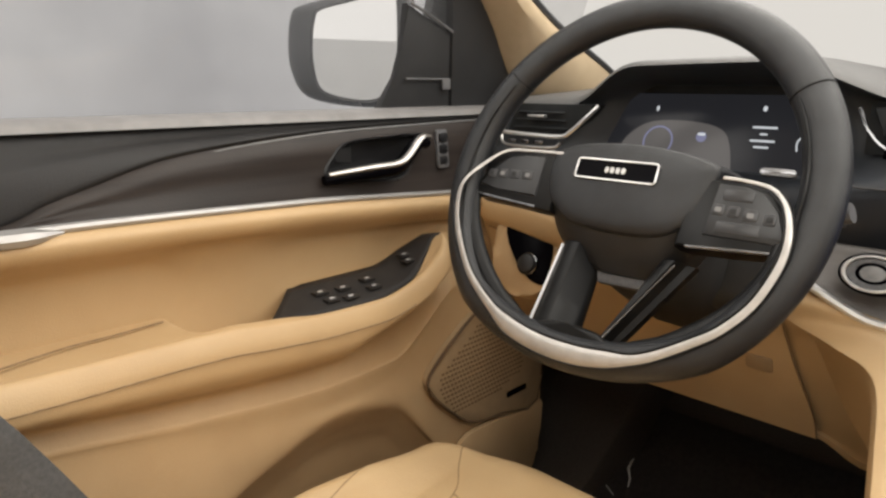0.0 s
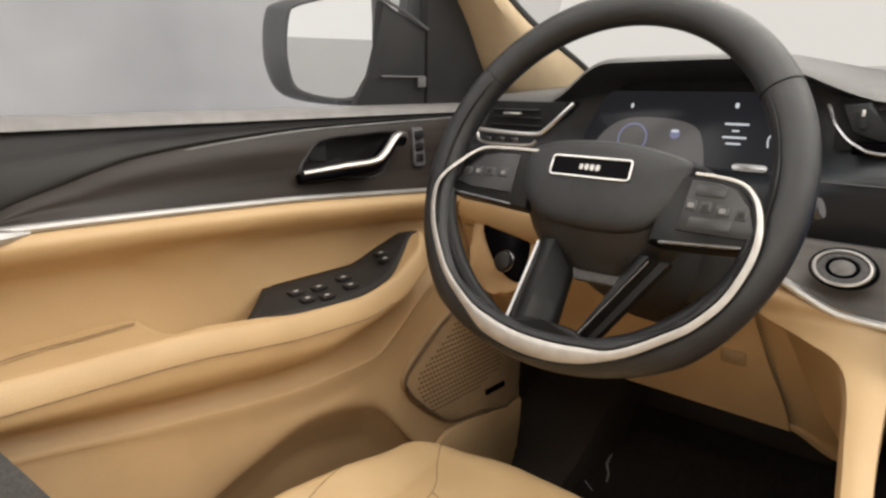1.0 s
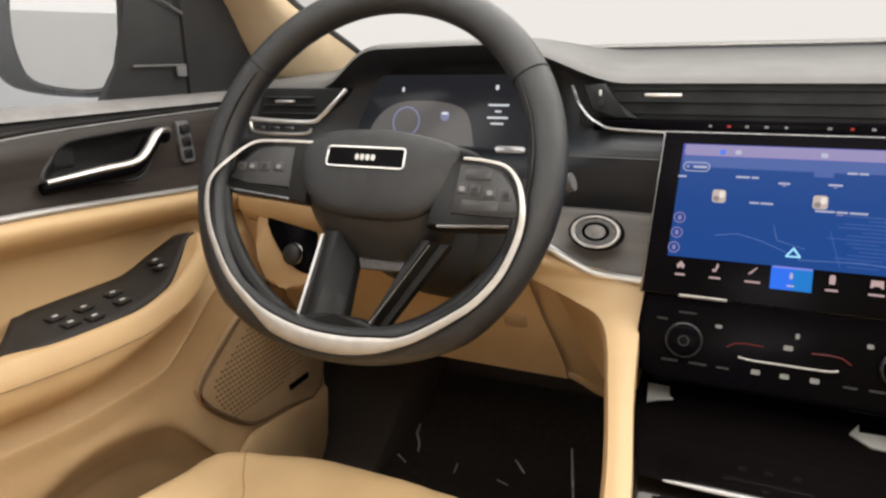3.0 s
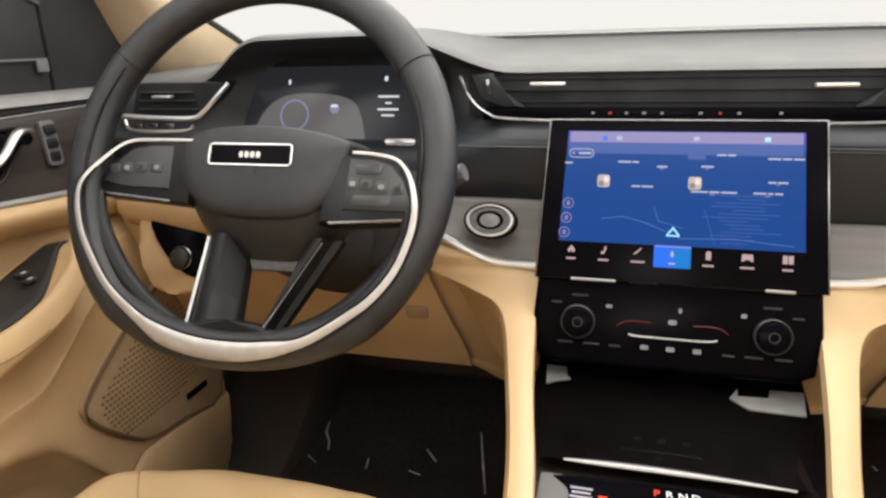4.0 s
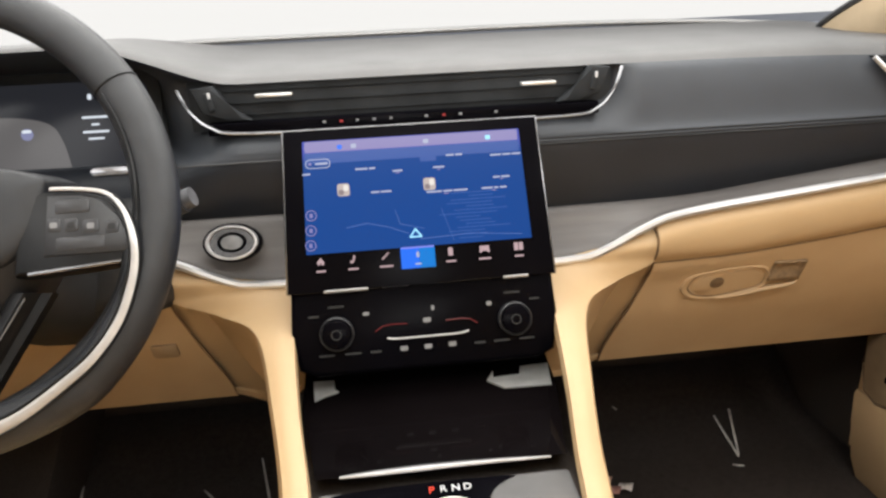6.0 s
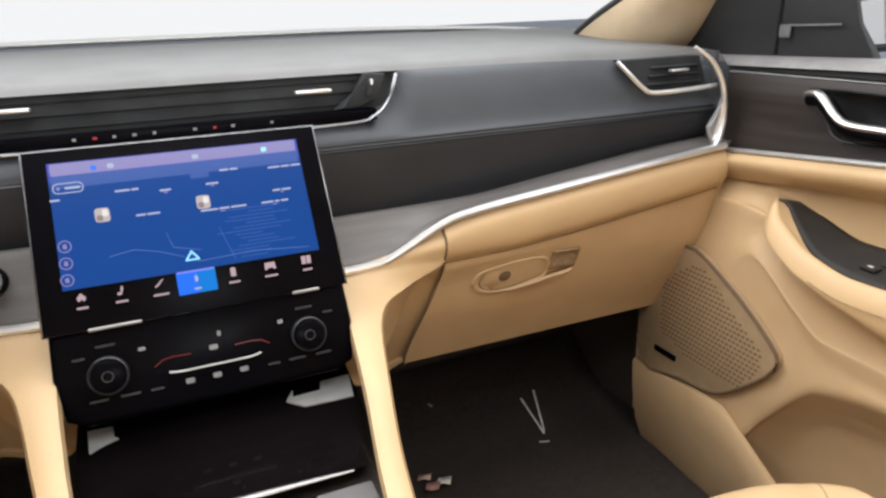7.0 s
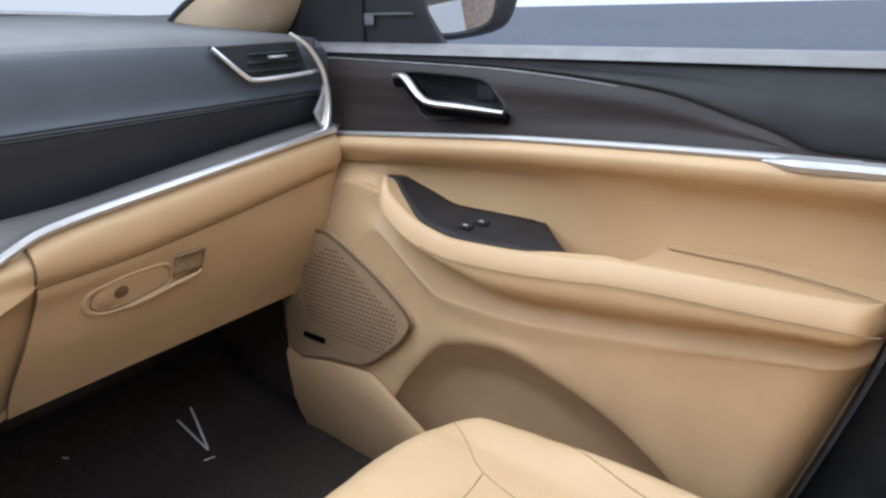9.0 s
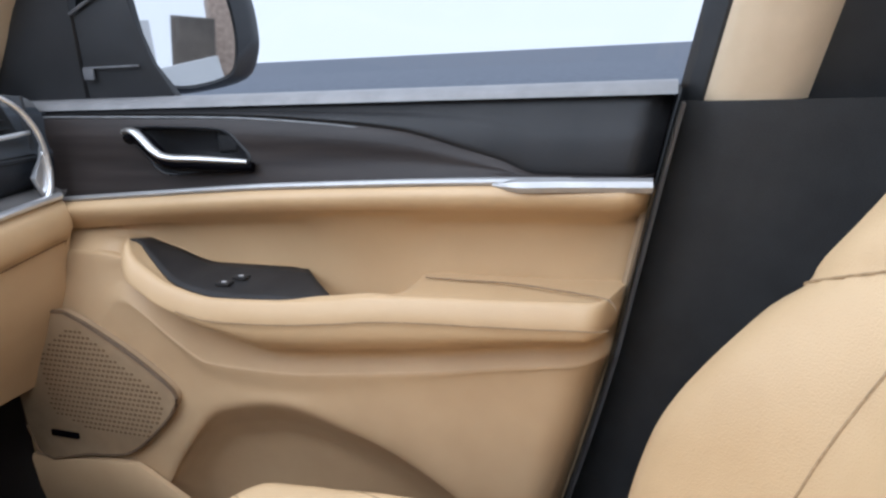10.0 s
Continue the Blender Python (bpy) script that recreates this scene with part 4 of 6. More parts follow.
# vents
centre_vent = thing("air_vent", (0, 0.74, 0.89), "wide black centre air vent with chrome tabs and outline", "air vent", "dashboard vents")
bm = bmesh.new()
box(bm, (0, 0.750, 0.911), (0.44, 0.004, 0.05), 0.001)
part("backing", bm, VENT, centre_vent)
for i in range(3):
    bm = bmesh.new()
    z = 0.901 + 0.012 * i
    box(bm, (0, 0.7472, z), (0.37, 0.004, 0.0006), 0.0002, pose(0, 0, 0, -6), 1)
    part("slat", bm, VENT, centre_vent)
for x, z in ((-0.132, 0.921), (0.135, 0.918)):
    bm = bmesh.new()
    box(bm, (x, 0.728, z), (0.036, 0.010, 0.0032), 0.001)
    part("tab", bm, CHROME, centre_vent)
for x in (-0.196, 0.196):
    bm = bmesh.new()
    k = math.copysign(1, x)
    prism(bm, [(k * 0.158, 0.8965), (k * 0.180, 0.8965), (k * 0.204, 0.905), (k * 0.214, 0.930), (k * 0.192, 0.932), (k * 0.180, 0.912)], Matrix(((1, 0, 0, 0), (0, 0, -1, 0.733), (0, 1, 0, 0), (0, 0, 0, 1))), 0.02, 0.003)
    part("vent_cheek", bm, VENT, centre_vent)
    bm = bmesh.new()
    box(bm, (x, 0.733, 0.917), (0.006, 0.008, 0.018), 0.0015, pose(0, 0, 0, 0, k * 12, 0))
    wheelie = part("flow_wheel", bm, VENT, centre_vent)
    bm = bmesh.new()
    box(bm, (x + 0.001, 0.7285, 0.923), (0.0025, 0.003, 0.006), 0.0006)
    part("mark", bm, ICON, wheelie)
bm = bmesh.new()
tube(bm, smooth_line([(-0.225, 0.728, 0.930), (-0.214, 0.722, 0.910), (-0.195, 0.718, 0.893), (-0.16, 0.716, 0.886), (0, 0.716, 0.884), (0.16, 0.716, 0.884), (0.195, 0.718, 0.890), (0.214, 0.722, 0.908), (0.224, 0.728, 0.930)], 6), 0.0018, 6)
part("outline", bm, DARK_CHROME, centre_vent, "thin chrome outline")
bm = bmesh.new()
prism(bm, [(-0.20, 0.884), (0.20, 0.884), (0.20, 0.8955), (-0.20, 0.8955)], Matrix(((1, 0, 0, 0), (0, 0, -1, 0.725), (0, 1, 0, 0), (0, 0, 0, 1))), 0.03, 0.002)
keys = part("button_strip", bm, PIANO, centre_vent, "row of small gloss black buttons")
for i, x in enumerate((-0.085, -0.068, -0.052, -0.035, -0.018, 0.018, 0.036, 0.053, 0.090)):
    bm = bmesh.new()
    box(bm, (x, 0.7235, 0.892), (0.0034 if i % 2 else 0.0028, 0.001, 0.0022), 0)
    part("button_mark", bm, SOFT_RED if i in (1, 6) else ICON_SOFT, keys)


def end_vent(s):
    v = thing("air_vent", (s * 0.575, 0.73, 0.885), "small black end air vent edged with chrome", "air vent", "dashboard vents")
    bm = bmesh.new()
    prism(bm, [(s * 0.508, 0.926), (s * 0.525, 0.905), (s * 0.548, 0.886), (s * 0.64, 0.888), (s * 0.625, 0.926)], Matrix(((1, 0, 0, 0), (0, 0, -1, 0.722), (0, 1, 0, 0), (0, 0, 0, 1))), 0.03)
    part("backing", bm, VENT, v)
    for i in range(3):
        bm = bmesh.new()
        z = 0.896 + 0.010 * i
        box(bm, (s * 0.585, 0.721, z), (0.085 - 0.006 * i, 0.008, 0.0014), 0.0004, pose(0, 0, 0, 14), 1)
        part("slat", bm, VENT, v)
    bm = bmesh.new()
    box(bm, (s * 0.585, 0.712, 0.911), (0.026, 0.008, 0.003), 0.001)
    part("tab", bm, CHROME, v)
    bm = bmesh.new()
    tube(bm, smooth_line([(s * 0.503, 0.726, 0.925), (s * 0.518, 0.720, 0.909), (s * 0.535, 0.716, 0.893), (s * 0.550, 0.714, 0.886), (s * 0.60, 0.712, 0.8865), (s * 0.645, 0.710, 0.889)], 6), 0.0028, 6)
    part("chrome_edge", bm, CHROME, v)


end_vent(1)
end_vent(-1)
bm = bmesh.new()
tube(bm, smooth_line([(-0.64, 0.708, 0.884), (-0.632, 0.705, 0.873), (-0.60, 0.704, 0.871), (-0.555, 0.706, 0.872), (-0.545, 0.708, 0.878)], 5), 0.0022, 6)
part("lower_chrome", bm, SILVER, dash, "silver outline under the end vent")
for x in (-0.622, -0.60, -0.578):
    bm = bmesh.new()
    box(bm, (x, 0.708, 0.8775), (0.014, 0.004, 0.005), 0.001)
    part("dimmer_key", bm, DARK_CHROME, dash)
for s in (-1, 1):
    bm = bmesh.new()
    blade = [(s * 0.606, 0.710, 0.937), (s * 0.630, 0.703, 0.918), (s * 0.6465, 0.700, 0.888), (s * 0.6505, 0.6985, 0.855), (s * 0.6475, 0.697, 0.832), (s * 0.6405, 0.696, 0.8165), (s * 0.630, 0.6955, 0.8108)]
    tube(bm, smooth_line(blade if s > 0 else blade[:3], 6), lambda t: 0.0024 + 0.0014 * math.sin(math.pi * t), 8)
    if s > 0:
        prism(bm, [(0.6490, 0.874), (0.6430, 0.858), (0.6280, 0.838), (0.6330, 0.826), (0.6385, 0.8145), (0.6480, 0.832), (0.6505, 0.852)], Matrix(((1, 0, 0, 0), (0, 0, -1, 0.6985), (0, 1, 0, 0), (0, 0, 0, 1))), 0.006, 0.0015)
    part("end_chrome", bm, CHROME, dash, "chrome end strip of the dashboard")
    bm = bmesh.new()
    prism(bm, [(0.81, 0.56), (0.75, 0.66), (0.722, 0.72), (0.722, 0.93), (1.2, 0.94), (1.2, 0.56)], Matrix(((0, 0, s, s * 0.657), (1, 0, 0, 0), (0, 1, 0, 0), (0, 0, 0, 1))), 0.004)
    part("end_cap", bm, BLACK, dash)
    bm = bmesh.new()
    prism(bm, [(0.797, 0.556), (0.768, 0.597), (0.743, 0.64), (0.724, 0.685), (0.710, 0.744), (0.702, 0.757), (0.692, 0.772), (0.691, 0.792), (0.700, 0.806), (0.80, 0.82), (0.84, 0.553)], Matrix(((0, 0, s, s * 0.662), (1, 0, 0, 0), (0, 1, 0, 0), (0, 0, 0, 1))), 0.005, 0.003)
    part("tan_end_cap", bm, TAN_PLASTIC, dash)

# start button
BUTTON_CAP = shade("grey_button_cap", (0.20, 0.20, 0.20), 0.4, scale=80)
BUTTON_RING = shade("brushed_grey_metal", (0.78, 0.77, 0.76), 0.42, 1.0, scale=60)
sm = facing((-0.187, 0.700, 0.780), (0, -0.93, 0.36)) @ Matrix.Diagonal((1, 0.67, 1, 1))
start = thing("start_button", (-0.187, 0.70, 0.78), "oval black start button with a bright chrome ring", "button")
for nm, r, inner, z, mat in (("bezel", 0.0292, 0.0, 0.0030, PIANO), ("ring", 0.0264, 0.0220, 0.0065, BUTTON_RING), ("dish", 0.0222, 0.0145, 0.0048, STITCH), ("groove", 0.0150, 0.0, 0.0040, PIANO), ("cap", 0.0108, 0.0, 0.0056, BUTTON_CAP)):
    bm = bmesh.new()
    disc(bm, sm @ Matrix.Translation((0, 0, z)), r, 0.010, 0.0012, 40, inner)
    part(nm, bm, mat, start)

# instrument cluster
cl = thing("instrument_cluster", (-0.385, 0.78, 0.88), "dark digital instrument display under a black cowl", "instrument cluster")
cm = facing((-0.392, 0.768, 0.897), (0, -0.95, 0.31))
bm = bmesh.new()
prism(bm, rounded(0.275, 0.112, 0.02), cm, 0.02, 0.002)
part("bezel", bm, VENT, cl)
DISPLAY = glow("cluster_display", (0.010, 0.0105, 0.0125), 1.0)
bm = bmesh.new()
prism(bm, rounded(0.25, 0.090, 0.012), cm @ Matrix.Translation((0, 0, 0.002)), 0.002)
disp = part("display", bm, DISPLAY, cl, "dim blue-grey display panel")
GREY_GLOW = glow("grey_reflection_glow", (0.105, 0.098, 0.094), 0.7)
BLUE_GLOW = glow("blue_display_light", (0.17, 0.175, 0.28), 0.8)
# Glowing grey patch stands in for a blurry reflection over the gauges.
bm = bmesh.new()
prism(bm, [(p[0], p[1]) for p in [(q.x, q.y) for q in smooth_line([(-0.105, -0.04, 0), (-0.088, -0.008, 0), (-0.06, 0.010, 0), (-0.01, 0.012, 0), (0.025, 0.004, 0), (0.038, -0.014, 0), (0.045, -0.042, 0)], 4)]], cm @ Matrix.Translation((0, 0, 0.0026)), 0.0004)
part("cluster_reflection", bm, GREY_GLOW, disp)
bm = bmesh.new()
disc(bm, cm @ Matrix.Translation((-0.048, -0.014, 0.0036)), 0.019, 0.0006, 0.0001, 32, 0.0170)
part("dial_ring", bm, BLUE_GLOW, disp)
bm = bmesh.new()
disc(bm, cm @ Matrix.Translation((0.004, -0.006, 0.0034)), 0.006, 0.0006, 0, 20)
part("dial_light", bm, BLUE_GLOW, disp)
for x, y, w, h in ((0.072, 0.008, 0.026, 0.0022), (0.072, 0.0005, 0.008, 0.002), (0.072, -0.007, 0.026, 0.0022), (0.072, -0.014, 0.016, 0.002), (0.068, 0.029, 0.004, 0.006), (-0.056, 0.026, 0.003, 0.006), (0.004, -0.003, 0.009, 0.003)):
    bm = bmesh.new()
    prism(bm, rounded(w, h, min(w, h) * 0.3, 1), cm @ Matrix.Translation((x, y, 0.0042)), 0.0005)
    part("readout_bar", bm, WHITE_GLOW, disp)

bm = bmesh.new()
tube(bm, [cm @ Vector(q) for q in smooth_line([(0.113, 0.002, 0.0042), (0.1075, -0.006, 0.0042), (0.1085, -0.016, 0.0042)], 5)], 0.0008, 5)
part("side_gauge", bm, WHITE_GLOW, disp)

# steering column, stalks and paddles
col = thing("steering_column", (-0.367, 0.66, 0.80), "black plastic steering column shroud with stalks", "steering column")
bm = bmesh.new()
axis = Vector((0, 0.906, -0.423))
wc = Vector((-0.376, 0.5445, 0.851))
rows = []
for d, rx, rz in ((0.035, 0.045, 0.042), (0.05, 0.06, 0.056), (0.12, 0.068, 0.066), (0.22, 0.075, 0.075)):
    c = wc + axis * (d + 0.02) + Vector((0, 0, -0.012))
    rows.append([c + Vector((rx * math.copysign(abs(math.cos(a)) ** 0.6, math.cos(a)), 0.423 * rz * math.sin(a), 0.906 * rz * math.copysign(abs(math.sin(a)) ** 0.6, math.sin(a)))) for a in np.linspace(0, 2 * math.pi, 33)[:-1]])
vs = grid(bm, rows, closed=True)
bm.faces.new(vs[0])
part("shroud", bm, PILLAR_BLACK, col)
bm = bmesh.new()
box(bm, (-0.300, 0.705, 0.772), (0.10, 0.07, 0.115), 0.02, pose(0, 0, 0, -18), 3)
part("knee_cover", bm, PILLAR_BLACK, col)
bm = bmesh.new()
tube(bm, smooth_line([wc + axis * 0.10 + Vector((0.05, 0, 0.0)), wc + axis * 0.09 + Vector((0.12, 0, 0.012)), wc + axis * 0.085 + Vector((0.172, 0, 0.03))], 5), lambda t: 0.008 + 0.003 * t, 10)
part("stalk", bm, BLACK, col)
bm = bmesh.new()
tube(bm, smooth_line([wc + axis * 0.10 + Vector((-0.05, 0, 0.0)), wc + axis * 0.09 + Vector((-0.12, 0, 0.012)), wc + axis * 0.085 + Vector((-0.172, 0, 0.03))], 5), lambda t: 0.008 + 0.003 * t, 10)
part("stalk", bm, BLACK, col)

for k in (-1, 1):
    bm = bmesh.new()
    tube(bm, [wc + axis * 0.0865 + Vector((k * 0.160, 0, 0.0265)), wc + axis * 0.085 + Vector((k * 0.180, 0, 0.033))], 0.0088, 12)
    part("stalk_end", bm, shade("grey_stalk_end", (0.10, 0.10, 0.105), 0.4, scale=60), col, "grey stalk end")

# ---- steering wheel ----
WU, WV, WN = Vector((1, 0, 0)), Vector((0, 0.423, 0.906)), Vector((0, -0.906, 0.423))
WM = (Matrix((WU, WV, WN)).transposed() * 1.03).to_4x4()
WM.translation = wc
wheel = thing("steering_wheel", wc, "black leather flat-bottomed steering wheel with satin silver inlays", "steering wheel")


def rim_point(a, r):
    x, y = r * math.cos(a), r * math.sin(a)
    low = -0.125
    if y < low:
        y = low + (y - low) * 0.72
    return WM @ Vector((x - 0.002, y + 0.010, 0))


ring = [rim_point(a, 0.1705) for a in np.linspace(0, 2 * math.pi, 121)[:-1]]
bm = bmesh.new()
tube(bm, ring, 0.0172, 18, closed=True, flat=0.86, up=WN)
rim = part("rim", bm, WHEEL_LEATHER, wheel, "black leather-wrapped rim")
# leather joints where the grips begin, and the seam along the inside of the rim
for a in (32, 144):
    c, nxt = rim_point(radians(a), 0.1705), rim_point(radians(a + 1), 0.1705)
    along = (nxt - c).normalized()
    side = along.cross(WN).normalized()
    bm = bmesh.new()
    tube(bm, [c + 0.0171 * math.cos(w) * side + 0.0148 * math.sin(w) * WN for w in np.linspace(0, 2 * math.pi, 25)[:-1]], 0.0009, 6, closed=True)
    part("leather_joint", bm, SPOKE, rim)
for a0, a1 in ((-24, 30), (146, 204)):
    bm = bmesh.new()
    tube(bm, [rim_point(radians(a), 0.1705 - 0.0095) + 0.0131 * WN for a in np.linspace(a0, a1, 30)], lambda t: 0.0008 + 0.0008 * math.sin(math.pi * t), 6)
    part("grip_seam", bm, SPOKE, rim)


def ribbon(pts, w, d):
    """A thin raised band along points (u, v, lift) in the wheel's plane."""
    bm = bmesh.new()
    tube(bm, [WM @ Vector(p) for p in smooth_line(pts, 6)], w, 10, flat=d, up=WN)
    return bm


inlay = [(-0.062, 0.0345, 0.001), (-0.100, 0.0345, 0.001), (-0.1300, 0.0318, 0.002), (-0.1485, 0.0140, 0.009), (-0.1620, -0.0085, 0.0160), (-0.1625, -0.0300, 0.0165), (-0.1540, -0.0550, 0.0162), (-0.1385, -0.0790, 0.0160), (-0.1200, -0.1010, 0.0160), (-0.0960, -0.1190, 0.0160), (-0.0640, -0.1370, 0.0162), (-0.0320, -0.1455, 0.0166), (0.0030, -0.1480, 0.0168),
         (0.0360, -0.1450, 0.0166), (0.0744, -0.1345, 0.0162), (0.1140, -0.1083, 0.0160), (0.1310, -0.0930, 0.0160), (0.1445, -0.0742, 0.0160), (0.1525, -0.0550, 0.0165), (0.1572, -0.0350, 0.0168), (0.1565, -0.0150, 0.0165), (0.1480, 0.0060, 0.010), (0.1330, 0.0205, 0.002), (0.112, 0.0250, 0.001), (0.094, 0.0260, 0.001)]
inlay_width = hermite([(i / 24, w) for i, w in ((0, 0.0014), (2, 0.0016), (3.4, 0.0024), (5, 0.0032), (8, 0.0037), (9.4, 0.0046), (10.3, 0.0080), (12, 0.0086), (13.2, 0.0074), (13.9, 0.0044), (16, 0.0034), (19, 0.0031), (20.6, 0.0023), (22, 0.0015), (24, 0.0013))])
part("inlay", ribbon(inlay, inlay_width, 0.20), WHEEL_SILVER, wheel, "satin silver inlay along the lower rim")
# dark grooves on both sides of the inlay
mid = smooth_line(inlay, 6)
for k in (-1, 1):
    line = []
    for i in range(20, len(mid) - 14):
        t = i / (len(mid) - 1)
        d = mid[i + 1] - mid[i - 1]
        line.append(mid[i] + Vector((d.y, -d.x, 0)).normalized() * k * (inlay_width(t) + 0.0006) + Vector((0, 0, 0.0002)))
    bm = bmesh.new()
    tube(bm, [WM @ q for q in line], 0.0010, 6, up=WN)
    part("inlay_groove", bm, SPOKE, rim)
# dark inner lips of the lower rim
for pts in ([(-0.158, -0.014), (-0.1535, -0.040), (-0.1395, -0.066), (-0.118, -0.092), (-0.088, -0.1155), (-0.054, -0.1320)], [(0.149, -0.022), (0.1465, -0.048), (0.1340, -0.074), (0.112, -0.098), (0.082, -0.1190), (0.048, -0.1325)]):
    bm = bmesh.new()
    tube(bm, [WM @ Vector(q) for q in smooth_line([(x, y, -0.002) for x, y in pts], 6)], lambda t: 0.0110 * math.sin(math.pi * (0.10 + 0.80 * t)) ** 0.5, 10, flat=0.8, up=WN)
    part("inner_lip", bm, SPOKE, wheel)
# web that joins the two lower spokes at the foot
bm = bmesh.new()
prism(bm, [(-0.054, -0.1400), (-0.047, -0.1325), (-0.0245, -0.1235), (-0.004, -0.1222), (0.018, -0.1228), (0.028, -0.1250), (0.046, -0.1330), (0.056, -0.1400), (0.030, -0.1440), (-0.030, -0.1440)], WM @ Matrix.Translation((0, 0, 0.0050)), 0.014, 0.004, 3)
part("lower_web", bm, SPOKE, wheel)
# hub: a shield that is raised over a steep lower flank
hub_line = smooth_line([(-0.079, 0.014, 0), (-0.075, 0.040, 0), (-0.040, 0.0515, 0), (0.012, 0.0540, 0), (0.058, 0.0487, 0), (0.093, 0.0400, 0), (0.096, 0.030, 0), (0.088, 0.006, 0), (0.0800, -0.022, 0), (0.064, -0.050, 0), (0.046, -0.0640, 0), (0.018, -0.0665, 0), (-0.010, -0.0655, 0), (-0.034, -0.0570, 0), (-0.053, -0.0460, 0), (-0.070, -0.024, 0)], 4, closed=True)
shield = smooth_line([(-0.074, 0.014, 0), (-0.070, 0.037, 0), (-0.040, 0.0475, 0), (0.012, 0.0500, 0), (0.056, 0.0450, 0), (0.086, 0.0370, 0), (0.089, 0.028, 0), (0.084, 0.010, 0), (0.0770, -0.008, 0), (0.064, -0.024, 0), (0.044, -0.0315, 0), (0.018, -0.0335, 0), (-0.010, -0.0330, 0), (-0.036, -0.0300, 0), (-0.054, -0.0200, 0), (-0.068, -0.006, 0)], 4, closed=True)
bm = bmesh.new()
rows = []
for g, z in ((0.98, -0.06), (1.0, -0.040), (1.0, -0.030), (0.985, -0.026)):
    rows.append([WM @ Vector((0.006 + (q.x - 0.006) * g, -0.004 + (q.y + 0.004) * g, z)) for q in hub_line])
for k, z in ((0.45, -0.016), (0.8, -0.008), (1.0, -0.005)):
    rows.append([WM @ Vector((h.x + (q.x - h.x) * k, h.y + (q.y - h.y) * k, z)) for h, q in zip(hub_line, shield)])
grid(bm, rows, closed=True)
part("hub", bm, WHEEL_LEATHER, wheel, "black steering wheel hub")
bm = bmesh.new()
grid(bm, [[WM @ Vector((0.006 + (q.x - 0.006) * g, 0.006 + (q.y - 0.006) * g, z)) for q in shield] for g, z in ((1.012, -0.010), (1.005, -0.0035), (0.985, -0.0010), (0.94, 0.0008), (0.80, 0.0024), (0.6, 0.0034), (0.35, 0.0040), (0.02, 0.0042))], closed=True)
hub = part("airbag_cover", bm, WHEEL_LEATHER, wheel, "black airbag cover")
BADGE = WM @ Matrix.Translation((-0.0005, 0.0215, 0.0040))
bm = bmesh.new()
tube(bm, [BADGE @ Vector((x, y, 0.0010)) for x, y in rounded(0.080, 0.0185, 0.003, 3)], 0.0010, 6, closed=True)
part("badge_frame", bm, CHROME, hub, "chrome badge frame")
bm = bmesh.new()
prism(bm, rounded(0.078, 0.0165, 0.002, 3), BADGE @ Matrix.Translation((0, 0, 0.0004)), 0.006)
part("badge_plate", bm, PIANO, hub)
for dx, w in ((-0.0086, 0.0034), (-0.0032, 0.0040), (0.0024, 0.0040), (0.0080, 0.0040)):
    bm = bmesh.new()
    prism(bm, rounded(w, 0.0056, 0.0016, 3), BADGE @ Matrix.Translation((dx, 0, 0.0012)), 0.001)
    part("badge_bar", bm, ICON, hub)
bm = bmesh.new()
prism(bm, rounded(0.018, 0.003, 0.001, 2), WM @ Matrix.Translation((0.0, -0.010, 0.0038)), 0.002)
part("airbag_mark", bm, BUTTON, hub)
# side spokes with their key fields
SPOKE_LINES = {-1: [(0.060, 0.0330), (0.100, 0.0330), (0.126, 0.0290), (0.146, 0.0115), (0.164, -0.0100), (0.158, -0.0180), (0.115, -0.0200), (0.060, -0.0240)],
          1: [(0.072, 0.0250), (0.112, 0.0235), (0.131, 0.0190), (0.146, 0.0050), (0.156, -0.0170), (0.152, -0.0300), (0.110, -0.0340), (0.068, -0.0360)]}
KEY_FIELDS = {-1: [(0.0800, 0.0290), (0.106, 0.0290), (0.124, 0.0255), (0.140, 0.0120), (0.153, -0.0060), (0.130, -0.0090), (0.0800, -0.0120)],
          1: [(0.0925, 0.0210), (0.114, 0.0200), (0.129, 0.0160), (0.142, 0.0030), (0.150, -0.0160), (0.148, -0.0230), (0.0890, -0.0230)]}
KEY_SPOTS = {-1: ((0.140, 0.0065, 0.011), (0.127, 0.0075, 0.011), (0.112, 0.0080, 0.013), (0.0955, 0.0085, 0.013)),
        1: ((0.110, 0.0120, 0.024), (0.0970, -0.0010, 0.0095), (0.1090, -0.0015, 0.0095), (0.1225, -0.0030, 0.0115), (0.1370, -0.0045, 0.0095), (0.115, -0.0150, 0.034))}
